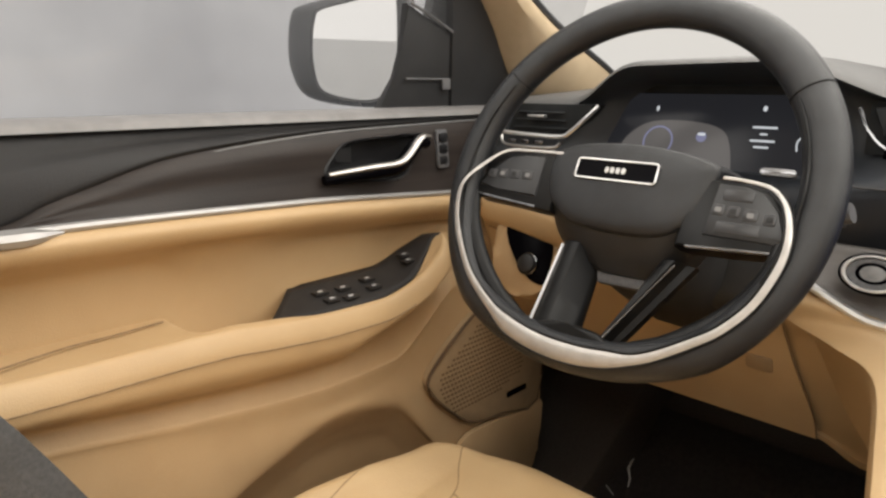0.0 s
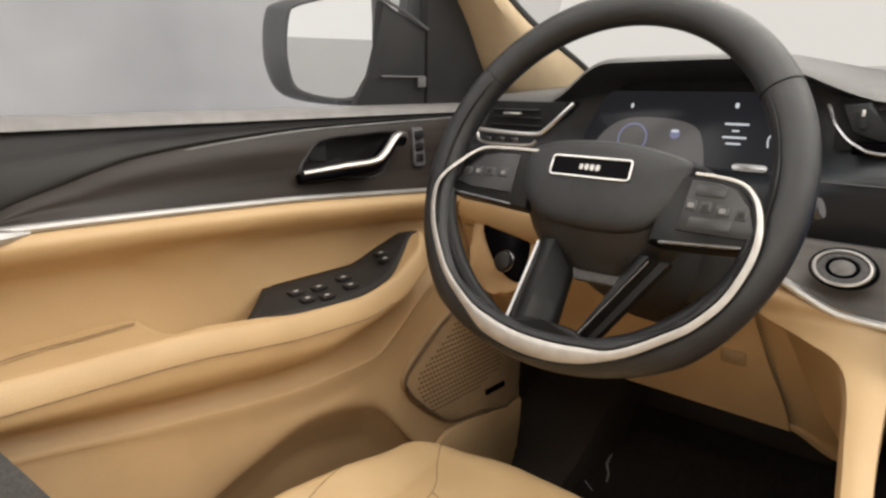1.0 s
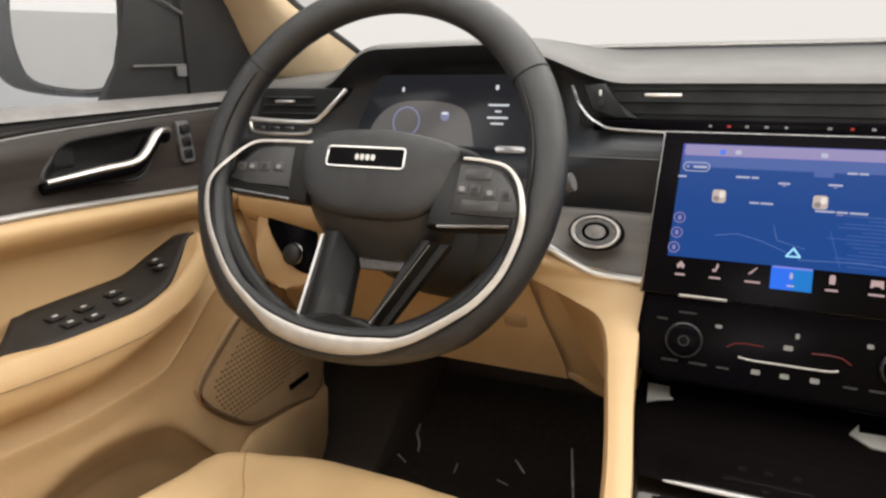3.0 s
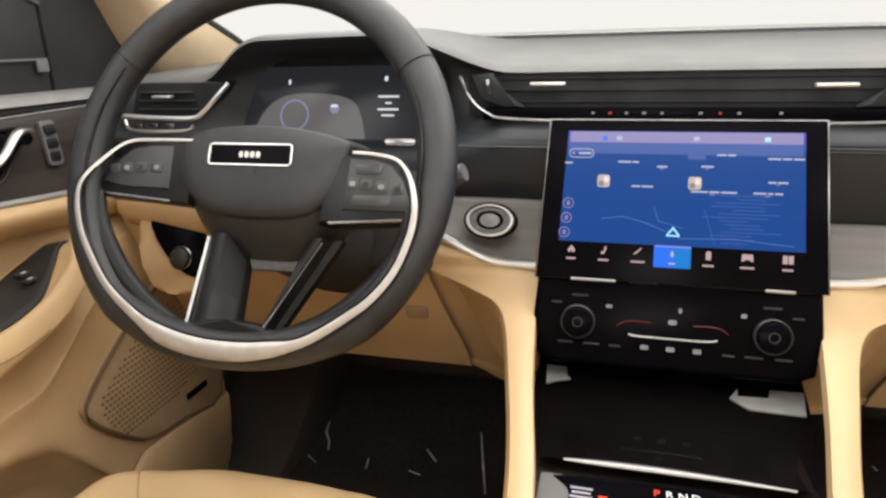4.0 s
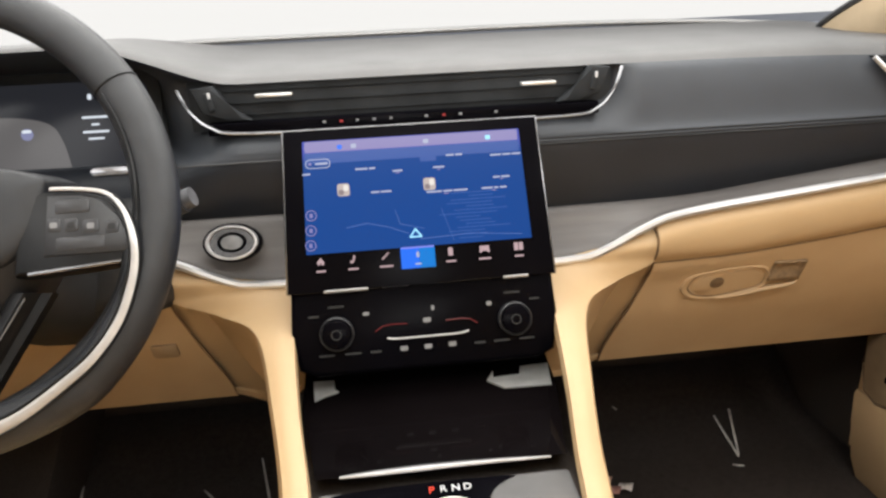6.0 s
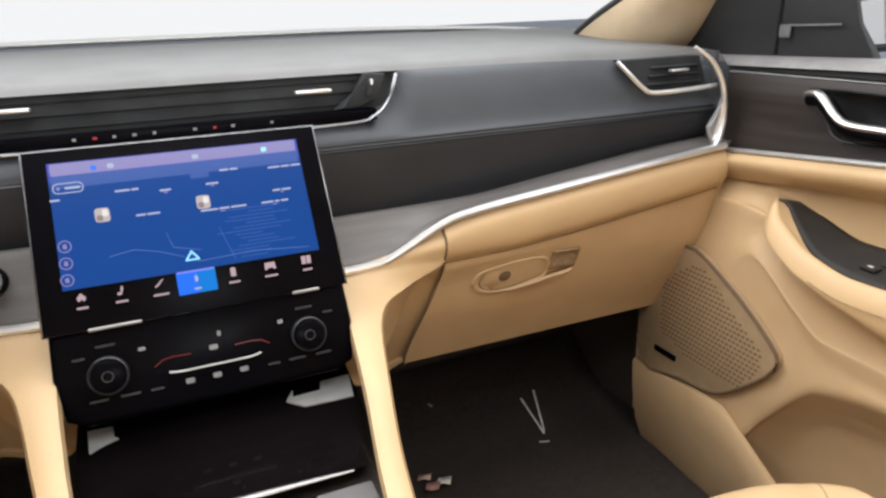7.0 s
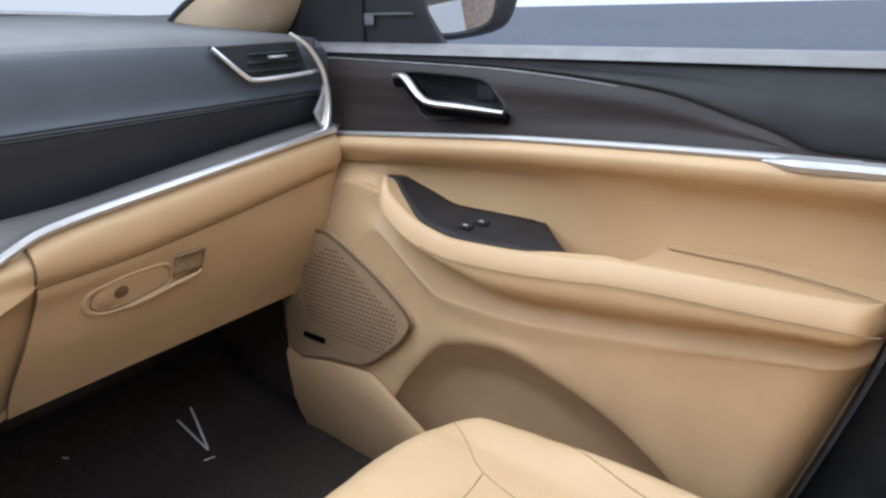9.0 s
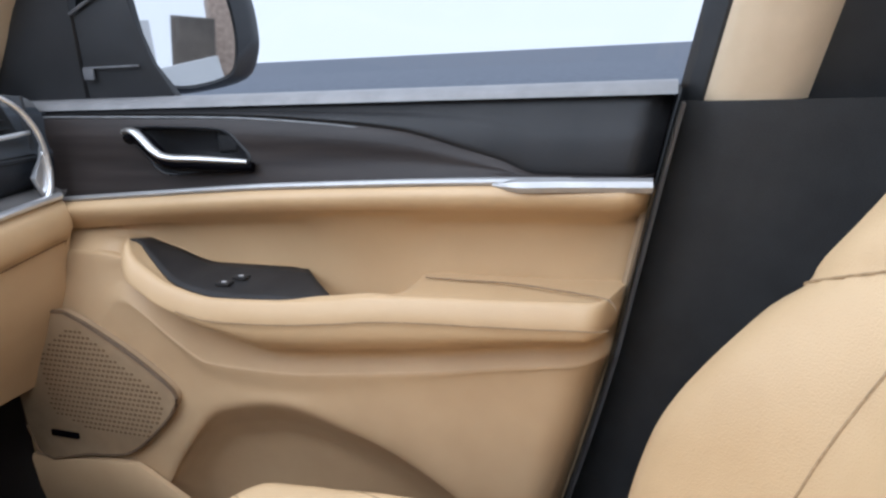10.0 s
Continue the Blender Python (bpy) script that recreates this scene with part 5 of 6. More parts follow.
for s in (-1, 1):
    bm = bmesh.new()
    prism(bm, [(s * x, y) for x, y in SPOKE_LINES[s]], WM, 0.026, 0.003)
    sp = part("spoke", bm, SPOKE, wheel)
    bm = bmesh.new()
    prism(bm, [(s * x, y) for x, y in KEY_FIELDS[s]], WM @ Matrix.Translation((0, 0, 0.0018)), 0.006, 0.0018)
    pad = part("button_pad", bm, BUTTON, sp, "black button pad")
    for i, (x, y, w) in enumerate(KEY_SPOTS[s]):
        bm = bmesh.new()
        prism(bm, rounded(w, 0.0095, 0.0020, 3), WM @ Matrix.Translation((s * x, y, 0.0024)), 0.003, 0.0006)
        key = part("button", bm, KEY, pad)
        if w < 0.02:
            bm = bmesh.new()
            prism(bm, rounded(0.0052, 0.0042, 0.0010, 2), WM @ Matrix.Translation((s * x, y, 0.0027)), 0.0004)
            part("button_mark", bm, ICON_SOFT if i in (1, 3) else DIM_ICON, key)
    bm = bmesh.new()
    ends = ((0.078, -0.0215), (0.159, -0.0155)) if s < 0 else ((0.078, -0.0345), (0.150, -0.0290))
    tube(bm, [WM @ Vector((s * (ends[0][0] + (ends[1][0] - ends[0][0]) * t), ends[0][1] + (ends[1][1] - ends[0][1]) * t, -0.0005)) for t in np.linspace(0, 1, 8)], 0.0016, 6)
    part("spoke_edge", bm, DARK_CHROME, sp)
# grey lower edge of the hub
bm = bmesh.new()
prism(bm, [(-0.012, -0.060), (0.046, -0.060), (0.036, -0.0755), (-0.0065, -0.0765)], WM @ Matrix.Translation((0, 0, -0.030)), 0.010, 0.002)
part("hub_trim", bm, STITCH, wheel, "dark grey trim below the hub")
# paddle behind the right spoke
bm = bmesh.new()
prism(bm, rounded(0.028, 0.006, 0.002), WM @ Matrix.Translation((0.122, 0.046, -0.034)), 0.006, 0.001)
part("shift_paddle", bm, DARK_CHROME, wheel, "satin silver shift paddle")
# two lower spokes: a broad folded one and a slim one with a deeper blade beside it
bm = bmesh.new()
rows = []
for t in np.linspace(0, 1, 12):
    v = -0.046 - 0.092 * t
    z = -0.018 + 0.016 * t
    l, c, r = -0.0430 - 0.0015 * t, -0.0255 + 0.0010 * t, -0.0115 + 0.0060 * t
    rows.append([WM @ Vector(q) for q in ((l - 0.001, v, z - 0.016), (l - 0.0005, v, z + 0.001), (l + 0.002, v, z + 0.0035), (c - 0.004, v, z + 0.0060), (c, v, z + 0.0052), (r - 0.002, v, z - 0.014), (r, v, z - 0.017), (r, v, z - 0.024))])
grid(bm, rows, closed=True)
sp = part("lower_spoke", bm, SPOKE, wheel, "folded satin black lower spoke")
bm = bmesh.new()
tube(bm, [WM @ Vector((-0.0435 - 0.0015 * t, -0.050 - 0.088 * t, -0.0145 + 0.017 * t)) for t in np.linspace(0, 1, 8)], 0.0014, 6)
part("spoke_edge", bm, CHROME, sp)
bm = bmesh.new()
rows = []
for t in np.linspace(0, 1, 12):
    v = -0.046 - 0.092 * t
    z = -0.018 + 0.016 * t
    l, m, r = 0.0545 - 0.0335 * t, 0.0680 - 0.0440 * t, 0.0800 - 0.0480 * t
    rows.append([WM @ Vector(q) for q in ((l - 0.0005, v, z - 0.018), (l, v, z - 0.001), (l + 0.3 * (m - l), v, z + 0.003), (m - 0.001, v, z + 0.004), (m + 0.0015, v, z + 0.002), (m + 0.4 * (r - m), v, z - 0.010), (r, v, z - 0.012), (r, v, z - 0.022))])
grid(bm, rows, closed=True)
sp = part("lower_spoke", bm, SPOKE, wheel, "slim satin black lower spoke with a gloss flank")
bm = bmesh.new()
tube(bm, [WM @ Vector((0.0680 - 0.0440 * t, -0.050 - 0.088 * t, -0.0140 + 0.017 * t)) for t in np.linspace(0, 1, 8)], 0.0010, 6)
part("spoke_edge", bm, DARK_CHROME, sp)

# light switch pod beside the column
pod = thing("light_switch", (-0.585, 0.70, 0.72), "black light switch panel with a round knob in a tan surround", "light switch")
pm = facing((-0.578, 0.690, 0.725), (0.1, -0.93, 0.36))
bm = bmesh.new()
prism(bm, [(q.x, q.y) for q in smooth_line([(-0.050, 0.045, 0), (0.03, 0.040, 0), (0.05, 0.02, 0), (0.042, -0.03, 0), (0.012, -0.052, 0), (-0.03, -0.045, 0), (-0.048, -0.01, 0)], 4, closed=True)], pm @ Matrix.Translation((0, 0, 0.004)), 0.03, 0.006)
part("surround", bm, TAN_PLASTIC, pod)
bm = bmesh.new()
prism(bm, [(q.x, q.y) for q in smooth_line([(-0.037, 0.037, 0), (0.008, 0.036, 0), (0.036, 0.025, 0), (0.040, -0.006, 0), (0.037, -0.030, 0), (0.016, -0.028, 0), (-0.010, -0.008, 0)], 4, closed=True)], pm @ Matrix.Translation((0, 0, 0.0065)), 0.01, 0.002)
plate = part("plate", bm, PIANO, pod)
bm = bmesh.new()
disc(bm, pm @ Matrix.Translation((0.009, -0.008, 0.016)), 0.0125, 0.014, 0.003, 28)
part("knob", bm, BUTTON, pod)
bm = bmesh.new()
disc(bm, pm @ Matrix.Translation((0.009, -0.008, 0.012)), 0.0148, 0.008, 0.001, 28, 0.0127)
part("knob_ring", bm, DARK_CHROME, pod)

# ---- touchscreen ----
ts = thing("touchscreen", (0, 0.66, 0.735), "large landscape touchscreen showing a blue map, silver-edged", "touchscreen")
SN = Vector((0, -0.93, 0.37))
TM = facing((0, 0.669, 0.816), SN)
bm = bmesh.new()
prism(bm, [(-0.1255, 0.079), (0.1255, 0.079), (0.1315, -0.080), (-0.1315, -0.080)], TM, 0.03, 0.0015)
part("frame", bm, DARK_CHROME, ts, "satin silver outer frame")
bm = bmesh.new()
prism(bm, [(-0.1238, 0.0772), (0.1238, 0.0772), (0.1296, -0.0795), (-0.1296, -0.0795)], TM @ Matrix.Translation((0, 0, 0.0015)), 0.02, 0.001)
glass = part("glass", bm, PIANO, ts, "gloss black screen surround")
MAP = bpy.data.materials.new("map_display")
MAP.use_nodes = True
nt = MAP.node_tree
b = nt.nodes["Principled BSDF"]
b.inputs["Base Color"].default_value = (0.002, 0.002, 0.004, 1)
b.inputs["Roughness"].default_value = 0.18
b.inputs["Specular IOR Level"].default_value = 0.05
co = nt.nodes.new("ShaderNodeTexCoord")
sep = nt.nodes.new("ShaderNodeSeparateXYZ")
nt.links.new(co.outputs["Object"], sep.inputs["Vector"])
mr = nt.nodes.new("ShaderNodeMapRange")
mr.inputs["From Min"].default_value, mr.inputs["From Max"].default_value = 0.858, 0.868
nt.links.new(sep.outputs["Z"], mr.inputs["Value"])
mx = nt.nodes.new("ShaderNodeMix")
mx.data_type = "RGBA"
mx.inputs["A"].default_value = (0.008, 0.040, 0.165, 1)
mx.inputs["B"].default_value = (0.045, 0.055, 0.26, 1)
nt.links.new(mr.outputs["Result"], mx.inputs["Factor"])
nt.links.new(mx.outputs["Result"], b.inputs["Emission Color"])
b.inputs["Emission Strength"].default_value = 1.0
bm = bmesh.new()
prism(bm, [(-0.106, 0.066), (0.106, 0.066), (0.1095, -0.043), (-0.1095, -0.043)], TM @ Matrix.Translation((0, 0, 0.0022)), 0.001)
mapd = part("map_display", bm, MAP, ts, "blue navigation map")


def lit(name, x, y, w, h, mat, r=0.25, lift=0.0028, parent=None):
    bm = bmesh.new()
    prism(bm, rounded(w, h, min(w, h) * r, 2), TM @ Matrix.Translation((x, y, lift)), 0.0005)
    return part(name, bm, mat, parent or mapd)


LILAC = glow("lilac_light", (0.42, 0.36, 0.72), 0.38)
PALE = glow("pale_light", (0.72, 0.76, 1.0), 0.36)
PINK = glow("pink_icon_light", (0.75, 0.52, 0.52), 0.42)
ROADS = glow("map_road_light", (0.03, 0.075, 0.24), 1.0)
CYAN = glow("cyan_light", (0.35, 0.75, 1.0), 0.7)
BRIGHT_BLUE = glow("bright_blue_light", (0.01, 0.10, 0.55), 1.0)
ORANGE = glow("photo_tile_light", (0.60, 0.50, 0.45), 0.55)
STRIP_BLUE = glow("map_strip_light", (0.014, 0.050, 0.205), 1.0)
ACTIVE_EDGE = glow("active_tab_edge_light", (0.24, 0.26, 0.85), 0.6)
ACTIVE_CYAN = glow("active_tab_cyan_light", (0.0, 0.17, 0.56), 0.7)
lit("status_bar", 0, 0.0600, 0.208, 0.0105, LILAC, 0.1)
lit("map_strip", 0.0, 0.0490, 0.209, 0.0105, STRIP_BLUE, 0.05, lift=0.0025)
lit("map_strip", 0.014, 0.0415, 0.016, 0.0045, STRIP_BLUE, 0.2, lift=0.0025)
for x, w, mat in ((-0.1023, 0.004, LILAC), (-0.0572, 0.0052, PALE), (-0.031, 0.005, LILAC), (-0.004, 0.009, LILAC), (0.013, 0.0055, PALE), (0.0205, 0.008, LILAC), (0.0743, 0.005, CYAN), (0.1000, 0.004, LILAC)):
    lit("status_icon", x, 0.0590, w, 0.0042, mat, lift=0.0034)
lit("status_shield", -0.0706, 0.0587, 0.0050, 0.0046, BRIGHT_BLUE, 0.4, lift=0.0034)
# place names: broken rows of bars
for x, y, words in ((-0.1040, 0.0341, (0.0075,)), (-0.0476, 0.0360, (0.0120, 0.0060)), (-0.0166, 0.0320, (0.0096,)), (0.0237, 0.0329, (0.0110,)), (0.0398, 0.0440, (0.0080, 0.0070)), (0.0905, 0.0413, (0.0110, 0.0080, 0.0090)), (-0.0338, 0.0126, (0.0080, 0.0105)),
                    (0.0301, 0.0090, (0.0150, 0.0090, 0.0140)), (0.0846, 0.0193, (0.0070, 0.0085)), (0.0766, 0.0090, (0.0110, 0.0045, 0.0070))):
    left_end = x - (sum(words) + 0.0012 * (len(words) - 1)) / 2
    for w in words:
        lit("map_label", left_end + w / 2, y, w, 0.0017, PALE)
        left_end += w + 0.0012
for x, y, w in ((-0.0166, 0.0298, 0.0035), (0.0237, 0.0307, 0.0030), (0.0290, 0.0066, 0.0050), (0.0760, 0.0066, 0.0040), (0.0846, 0.0172, 0.0030)):
    lit("map_label", x, y, w, 0.0010, LILAC)
for x, y in ((-0.0699, 0.0169), (0.0133, 0.0169)):
    lit("map_tile", x, y, 0.0118, 0.0122, ORANGE, 0.2)
    lit("tile_shade", x - 0.0022, y - 0.0026, 0.0050, 0.0050, glow("tile_shade_light", (0.34, 0.26, 0.26), 0.5), 0.3, lift=0.0034)
    lit("tile_highlight", x + 0.0024, y + 0.0016, 0.0046, 0.0060, glow("tile_highlight", (0.85, 0.78, 0.70), 0.6), 0.3, lift=0.0034)
bm = bmesh.new()
tube(bm, [TM @ Vector((-0.0924 + x, 0.0437 + y, 0.0030)) for x, y in rounded(0.0230, 0.0082, 0.0036, 3)], 0.0005, 5, closed=True)
part("search_box", bm, PALE, mapd)
lit("search_text", -0.0890, 0.0437, 0.0120, 0.0020, PALE)
lit("search_icon", -0.1000, 0.0437, 0.0030, 0.0030, LILAC, 0.5)
for x, y in ((-0.1023, -0.0059), (-0.1034, -0.0203), (-0.1046, -0.0346)):
    bm = bmesh.new()
    disc(bm, TM @ Matrix.Translation((x, y, 0.0032)), 0.0053, 0.0005, 0.0001, 20, 0.0044)
    knob_ring = part("map_button", bm, LILAC, mapd)
    lit("map_button_mark", x, y, 0.0030, 0.0042, LILAC)
# position arrow: a hollow house-like pointer
bm = bmesh.new()
for side in (-1, 1):
    prism(bm, [(0.0, 0.0050), (side * 0.0060, -0.0030), (side * 0.0040, -0.0030), (0.0, 0.0022)], TM @ Matrix.Translation((-0.0039, -0.0298, 0.0034)), 0.0005)
prism(bm, [(-0.0060, -0.0045), (0.0060, -0.0045), (0.0060, -0.0030), (-0.0060, -0.0030)], TM @ Matrix.Translation((-0.0039, -0.0298, 0.0034)), 0.0005)
part("position_arrow", bm, CYAN, mapd)
rnd = random.Random(4)
for i in range(14):
    lit("map_road", 0.055 + 0.010 * rnd.uniform(-1, 1), -0.038 + 0.0034 * i, rnd.uniform(0.02, 0.06), 0.0006, ROADS, lift=0.0025)
for p in (((-0.070, -0.020), (-0.050, -0.017), (-0.030, -0.022), (-0.010, -0.030)), ((-0.022, -0.006), (-0.018, -0.020), (0.005, -0.026)), ((0.023, -0.008), (0.028, -0.024), (0.033, -0.040)), ((0.0, -0.036), (0.05, -0.034), (0.10, -0.0385))):
    bm = bmesh.new()
    tube(bm, [TM @ Vector((x, y, 0.0024)) for x, y in p], 0.0004, 4)
    part("map_road", bm, ROADS, mapd)
# tab bar with its seven icons
lit("active_tab", -0.0110, -0.0535, 0.0180, 0.0205, BRIGHT_BLUE, 0.03, 0.0024, glass)
lit("active_tab", 0.0056, -0.0535, 0.0150, 0.0205, ACTIVE_CYAN, 0.03, 0.0024, glass)
lit("active_tab_edge", -0.0033, -0.0438, 0.0320, 0.0016, ACTIVE_EDGE, 0.2, 0.0030, glass)
TAB_ICONS = ([[(-0.0036, -0.0006), (0.0, 0.0036), (0.0036, -0.0006), (0.0026, -0.0034), (0.0011, -0.0034), (0.0, -0.0010), (-0.0011, -0.0034), (-0.0026, -0.0034)]],
             [[(-0.0004, -0.0026), (0.0008, -0.0026), (0.0026, 0.0020), (0.0018, 0.0042), (0.0006, 0.0034)], [(-0.0026, -0.0036), (0.0006, -0.0036), (0.0006, -0.0012), (-0.0026, -0.0012)]],
             [[(-0.0040, -0.0030), (-0.0012, -0.0014), (0.0036, 0.0040), (0.0020, 0.0040), (-0.0016, 0.0004), (-0.0040, -0.0014)]],
             [[(-0.0012, -0.0030), (0.0012, -0.0030), (0.0016, 0.0006), (0.0, 0.0032), (-0.0016, 0.0006)]],
             [[(-0.0022, -0.0040), (0.0022, -0.0040), (0.0024, 0.0030), (0.0010, 0.0042), (-0.0010, 0.0042), (-0.0024, 0.0030)]],
             [[(-0.0050, -0.0034), (-0.0030, -0.0034), (-0.0022, -0.0020), (0.0022, -0.0020), (0.0030, -0.0034), (0.0050, -0.0034), (0.0046, 0.0032), (-0.0046, 0.0032)]],
             [[(-0.0044, -0.0038), (-0.0004, -0.0038), (-0.0004, 0.0038), (-0.0044, 0.0038)], [(0.0004, -0.0038), (0.0044, -0.0038), (0.0044, 0.0038), (0.0004, 0.0038)]])
for i, (x, shapes) in enumerate(zip((-0.0966, -0.0660, -0.0343, -0.0036, 0.0283, 0.0616, 0.0954), TAB_ICONS)):
    bm = bmesh.new()
    for shape in shapes:
        prism(bm, shape, TM @ Matrix.Translation((x, -0.0505, 0.0030)), 0.0005)
    part("tab_icon", bm, PALE if i == 3 else PINK, glass)
    lit("tab_label", x, -0.0598, (0.0090, 0.0100, 0.0130, 0.0060, 0.0100, 0.0120, 0.0090)[i], 0.0018, PALE if i == 3 else PINK, lift=0.0030, parent=glass)

# ---- climate panel ----
cp = thing("climate_panel", (0, 0.64, 0.66), "gloss black climate control panel with two knobs", "control panel")
CM = facing((0, 0.632, 0.703), (0, -0.96, 0.28))
bm = bmesh.new()
prism(bm, [(-0.128, 0.042), (0.128, 0.042), (0.131, 0.0), (0.126, -0.036), (0.11, -0.044), (-0.11, -0.044), (-0.126, -0.036), (-0.131, 0.0)], CM, 0.06, 0.006, 3)
face = part("panel", bm, PIANO, cp)
for s in (-1, 1):
    k = CM @ Matrix.Translation((s * 0.0868, -0.0015, 0))
    bm = bmesh.new()
    disc(bm, k @ Matrix.Translation((0, 0, 0.011)), 0.0140, 0.012, 0.002, 32)
    kn = part("knob", bm, PIANO, cp)
    bm = bmesh.new()
    disc(bm, k @ Matrix.Translation((0, 0, 0.008)), 0.0165, 0.008, 0.001, 32, 0.0143)
    part("knob_ring", bm, BUTTON, kn)
    bm = bmesh.new()
    disc(bm, k @ Matrix.Translation((0, 0, 0.0116)), 0.005, 0.0006, 0.0001, 16, 0.0040)
    part("knob_mark", bm, DIM_ICON, kn)
    bm = bmesh.new()
    tube(bm, [CM @ Vector((s * x, y, 0.001)) for x, y in ((0.019, 0.0022), (0.034, 0.0028), (0.043, 0.0016), (0.050, -0.0030))], 0.0006, 5)
    part("temperature_light", bm, DIM_RED, face)
    for x, y, w in ((0.108, 0.016, 0.010), (0.098, -0.0225, 0.015), (0.073, -0.0225, 0.016), (0.051, -0.0228, 0.011), (0.086, 0.024, 0.016)):
        bm = bmesh.new()
        prism(bm, rounded(w, 0.002, 0.0005, 1), CM @ Matrix.Translation((s * x, y, 0.0006)), 0.0004)
        part("label_bar", bm, DIM_ICON, face)
bm = bmesh.new()
tube(bm, [CM @ Vector((x, -0.0115 + 0.0018 * (abs(x) / 0.040) ** 8, 0.0035)) for x in np.linspace(-0.0390, 0.0405, 25)], 0.0011, 8)
part("rocker", bm, BLADE, cp, "chrome rocker bar")
for x, y, w, h in ((0.0006, 0.0040, 0.0075, 0.0045), (0.0070, 0.0155, 0.0032, 0.0048), (-0.0580, 0.0150, 0.0060, 0.0032), (0.0625, 0.0150, 0.0050, 0.0038), (-0.0235, -0.0218, 0.0075, 0.0045), (0.0, -0.0218, 0.0075, 0.0045), (0.0238, -0.0216, 0.0075, 0.0045)):
    bm = bmesh.new()
    prism(bm, rounded(w, h, 0.001, 2), CM @ Matrix.Translation((x, y, 0.0008)), 0.0005)
    part("icon", bm, ICON_SOFT, face)
bm = bmesh.new()
box(bm, (0, 0.82, 0.66), (0.25, 0.26, 0.20), 0.004)
part("housing", bm, BLACK, cp)
# chrome slivers between screen and panel, the left one lengthened for a reflection
for x, w in ((-0.0745, 0.042), (0.0900, 0.025)):
    bm = bmesh.new()
    prism(bm, rounded(w, 0.0024, 0.0008, 2), CM @ Matrix.Translation((x, 0.0395, 0.0085)) @ pose(0, 0, 0, 25), 0.002, 0.0005)
    part("volume_strip", bm, STRIP, cp)

# ---- centre console ----
con = thing("centre_console", (0, 0.30, 0.28), "gloss black centre console with tan leather side rails", "centre console")
bm = bmesh.new()
rows = []
prof = smooth_line([(0, 0.74, 0.668), (0, 0.70, 0.652), (0, 0.66, 0.639), (0, 0.62, 0.630), (0, 0.57, 0.623), (0, 0.522, 0.619)], 6)
for q in prof:
    w = 0.108 + 0.019 * step(0.50, 0.64, q.y)
    rows.append([(x, q.y, q.z) for x in np.linspace(-w, w, 9)])
grid(bm, rows)
part("bin_lid", bm, LID, con, "gloss black sliding bin lid")
# pale plates at the far corners of the lid, standing in for reflections
LID_REFLECTION = shade("pale_lid_reflection", (0.31, 0.31, 0.30), 0.3, alt=(0.24, 0.24, 0.23), scale=60)
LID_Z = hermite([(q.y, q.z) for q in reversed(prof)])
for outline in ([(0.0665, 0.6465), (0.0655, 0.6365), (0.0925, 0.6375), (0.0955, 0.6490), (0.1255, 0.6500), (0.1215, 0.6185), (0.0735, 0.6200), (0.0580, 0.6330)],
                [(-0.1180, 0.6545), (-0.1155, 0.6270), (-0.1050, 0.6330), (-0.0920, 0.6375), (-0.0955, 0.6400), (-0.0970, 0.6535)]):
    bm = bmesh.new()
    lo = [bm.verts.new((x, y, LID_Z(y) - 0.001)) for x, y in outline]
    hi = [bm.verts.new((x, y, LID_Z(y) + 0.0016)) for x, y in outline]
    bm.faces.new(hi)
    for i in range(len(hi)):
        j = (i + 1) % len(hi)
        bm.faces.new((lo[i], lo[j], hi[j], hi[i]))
    part("lid_reflection", bm, LID_REFLECTION, con, "pale plate standing in for a reflection on the lid")
bm = bmesh.new()
tube(bm, [(-0.0885 + 0.1825 * t, 0.5215 + 0.0025 * math.sin(math.pi * t) - 0.002 * t, 0.6195) for t in np.linspace(0, 1, 30)], lambda t: 0.0013 + 0.0024 * math.sin(math.pi * t ** 0.7), 8, flat=0.7)
part("lid_edge", bm, BLADE, con, "chrome lid edge")
# Sky reflected in the plate is put into its grey base colour.
bm = bmesh.new()
box(bm, (0, 0.30, 0.588), (0.214, 0.42, 0.018), 0.004, pose(0, 0, 0, 5))
part("shifter_plate", bm, shade("plate_sky_reflection_grey", (0.14, 0.137, 0.134), 0.22, alt=(0.11, 0.107, 0.105), scale=14, wear=-0.04), con, "glossy shifter plate, greyed in colour for reflected sky")
bm = bmesh.new()
prism(bm, [(q.x, q.y) for q in smooth_line([(-0.085, 0.207, 0), (0.050, 0.208, 0), (0.0455, 0.200, 0), (0.034, 0.186, 0), (0.031, 0.150, 0), (0.036, 0.05, 0), (-0.080, 0.05, 0), (-0.083, 0.150, 0), (-0.080, 0.186, 0), (-0.086, 0.197, 0)], 3, closed=True)], Matrix.Translation((0, 0.30, 0.588)) @ pose(0, 0, 0, 5) @ Matrix.Translation((0, 0, 0.0102)), 0.003, 0.0008)
part("shifter_panel", bm, PIANO, con, "black inner panel round the shift knob")
bm = bmesh.new()
box(bm, (0, 0.34, 0.43), (0.25, 0.80, 0.33), 0.01)
part("body", bm, CARPET, con)
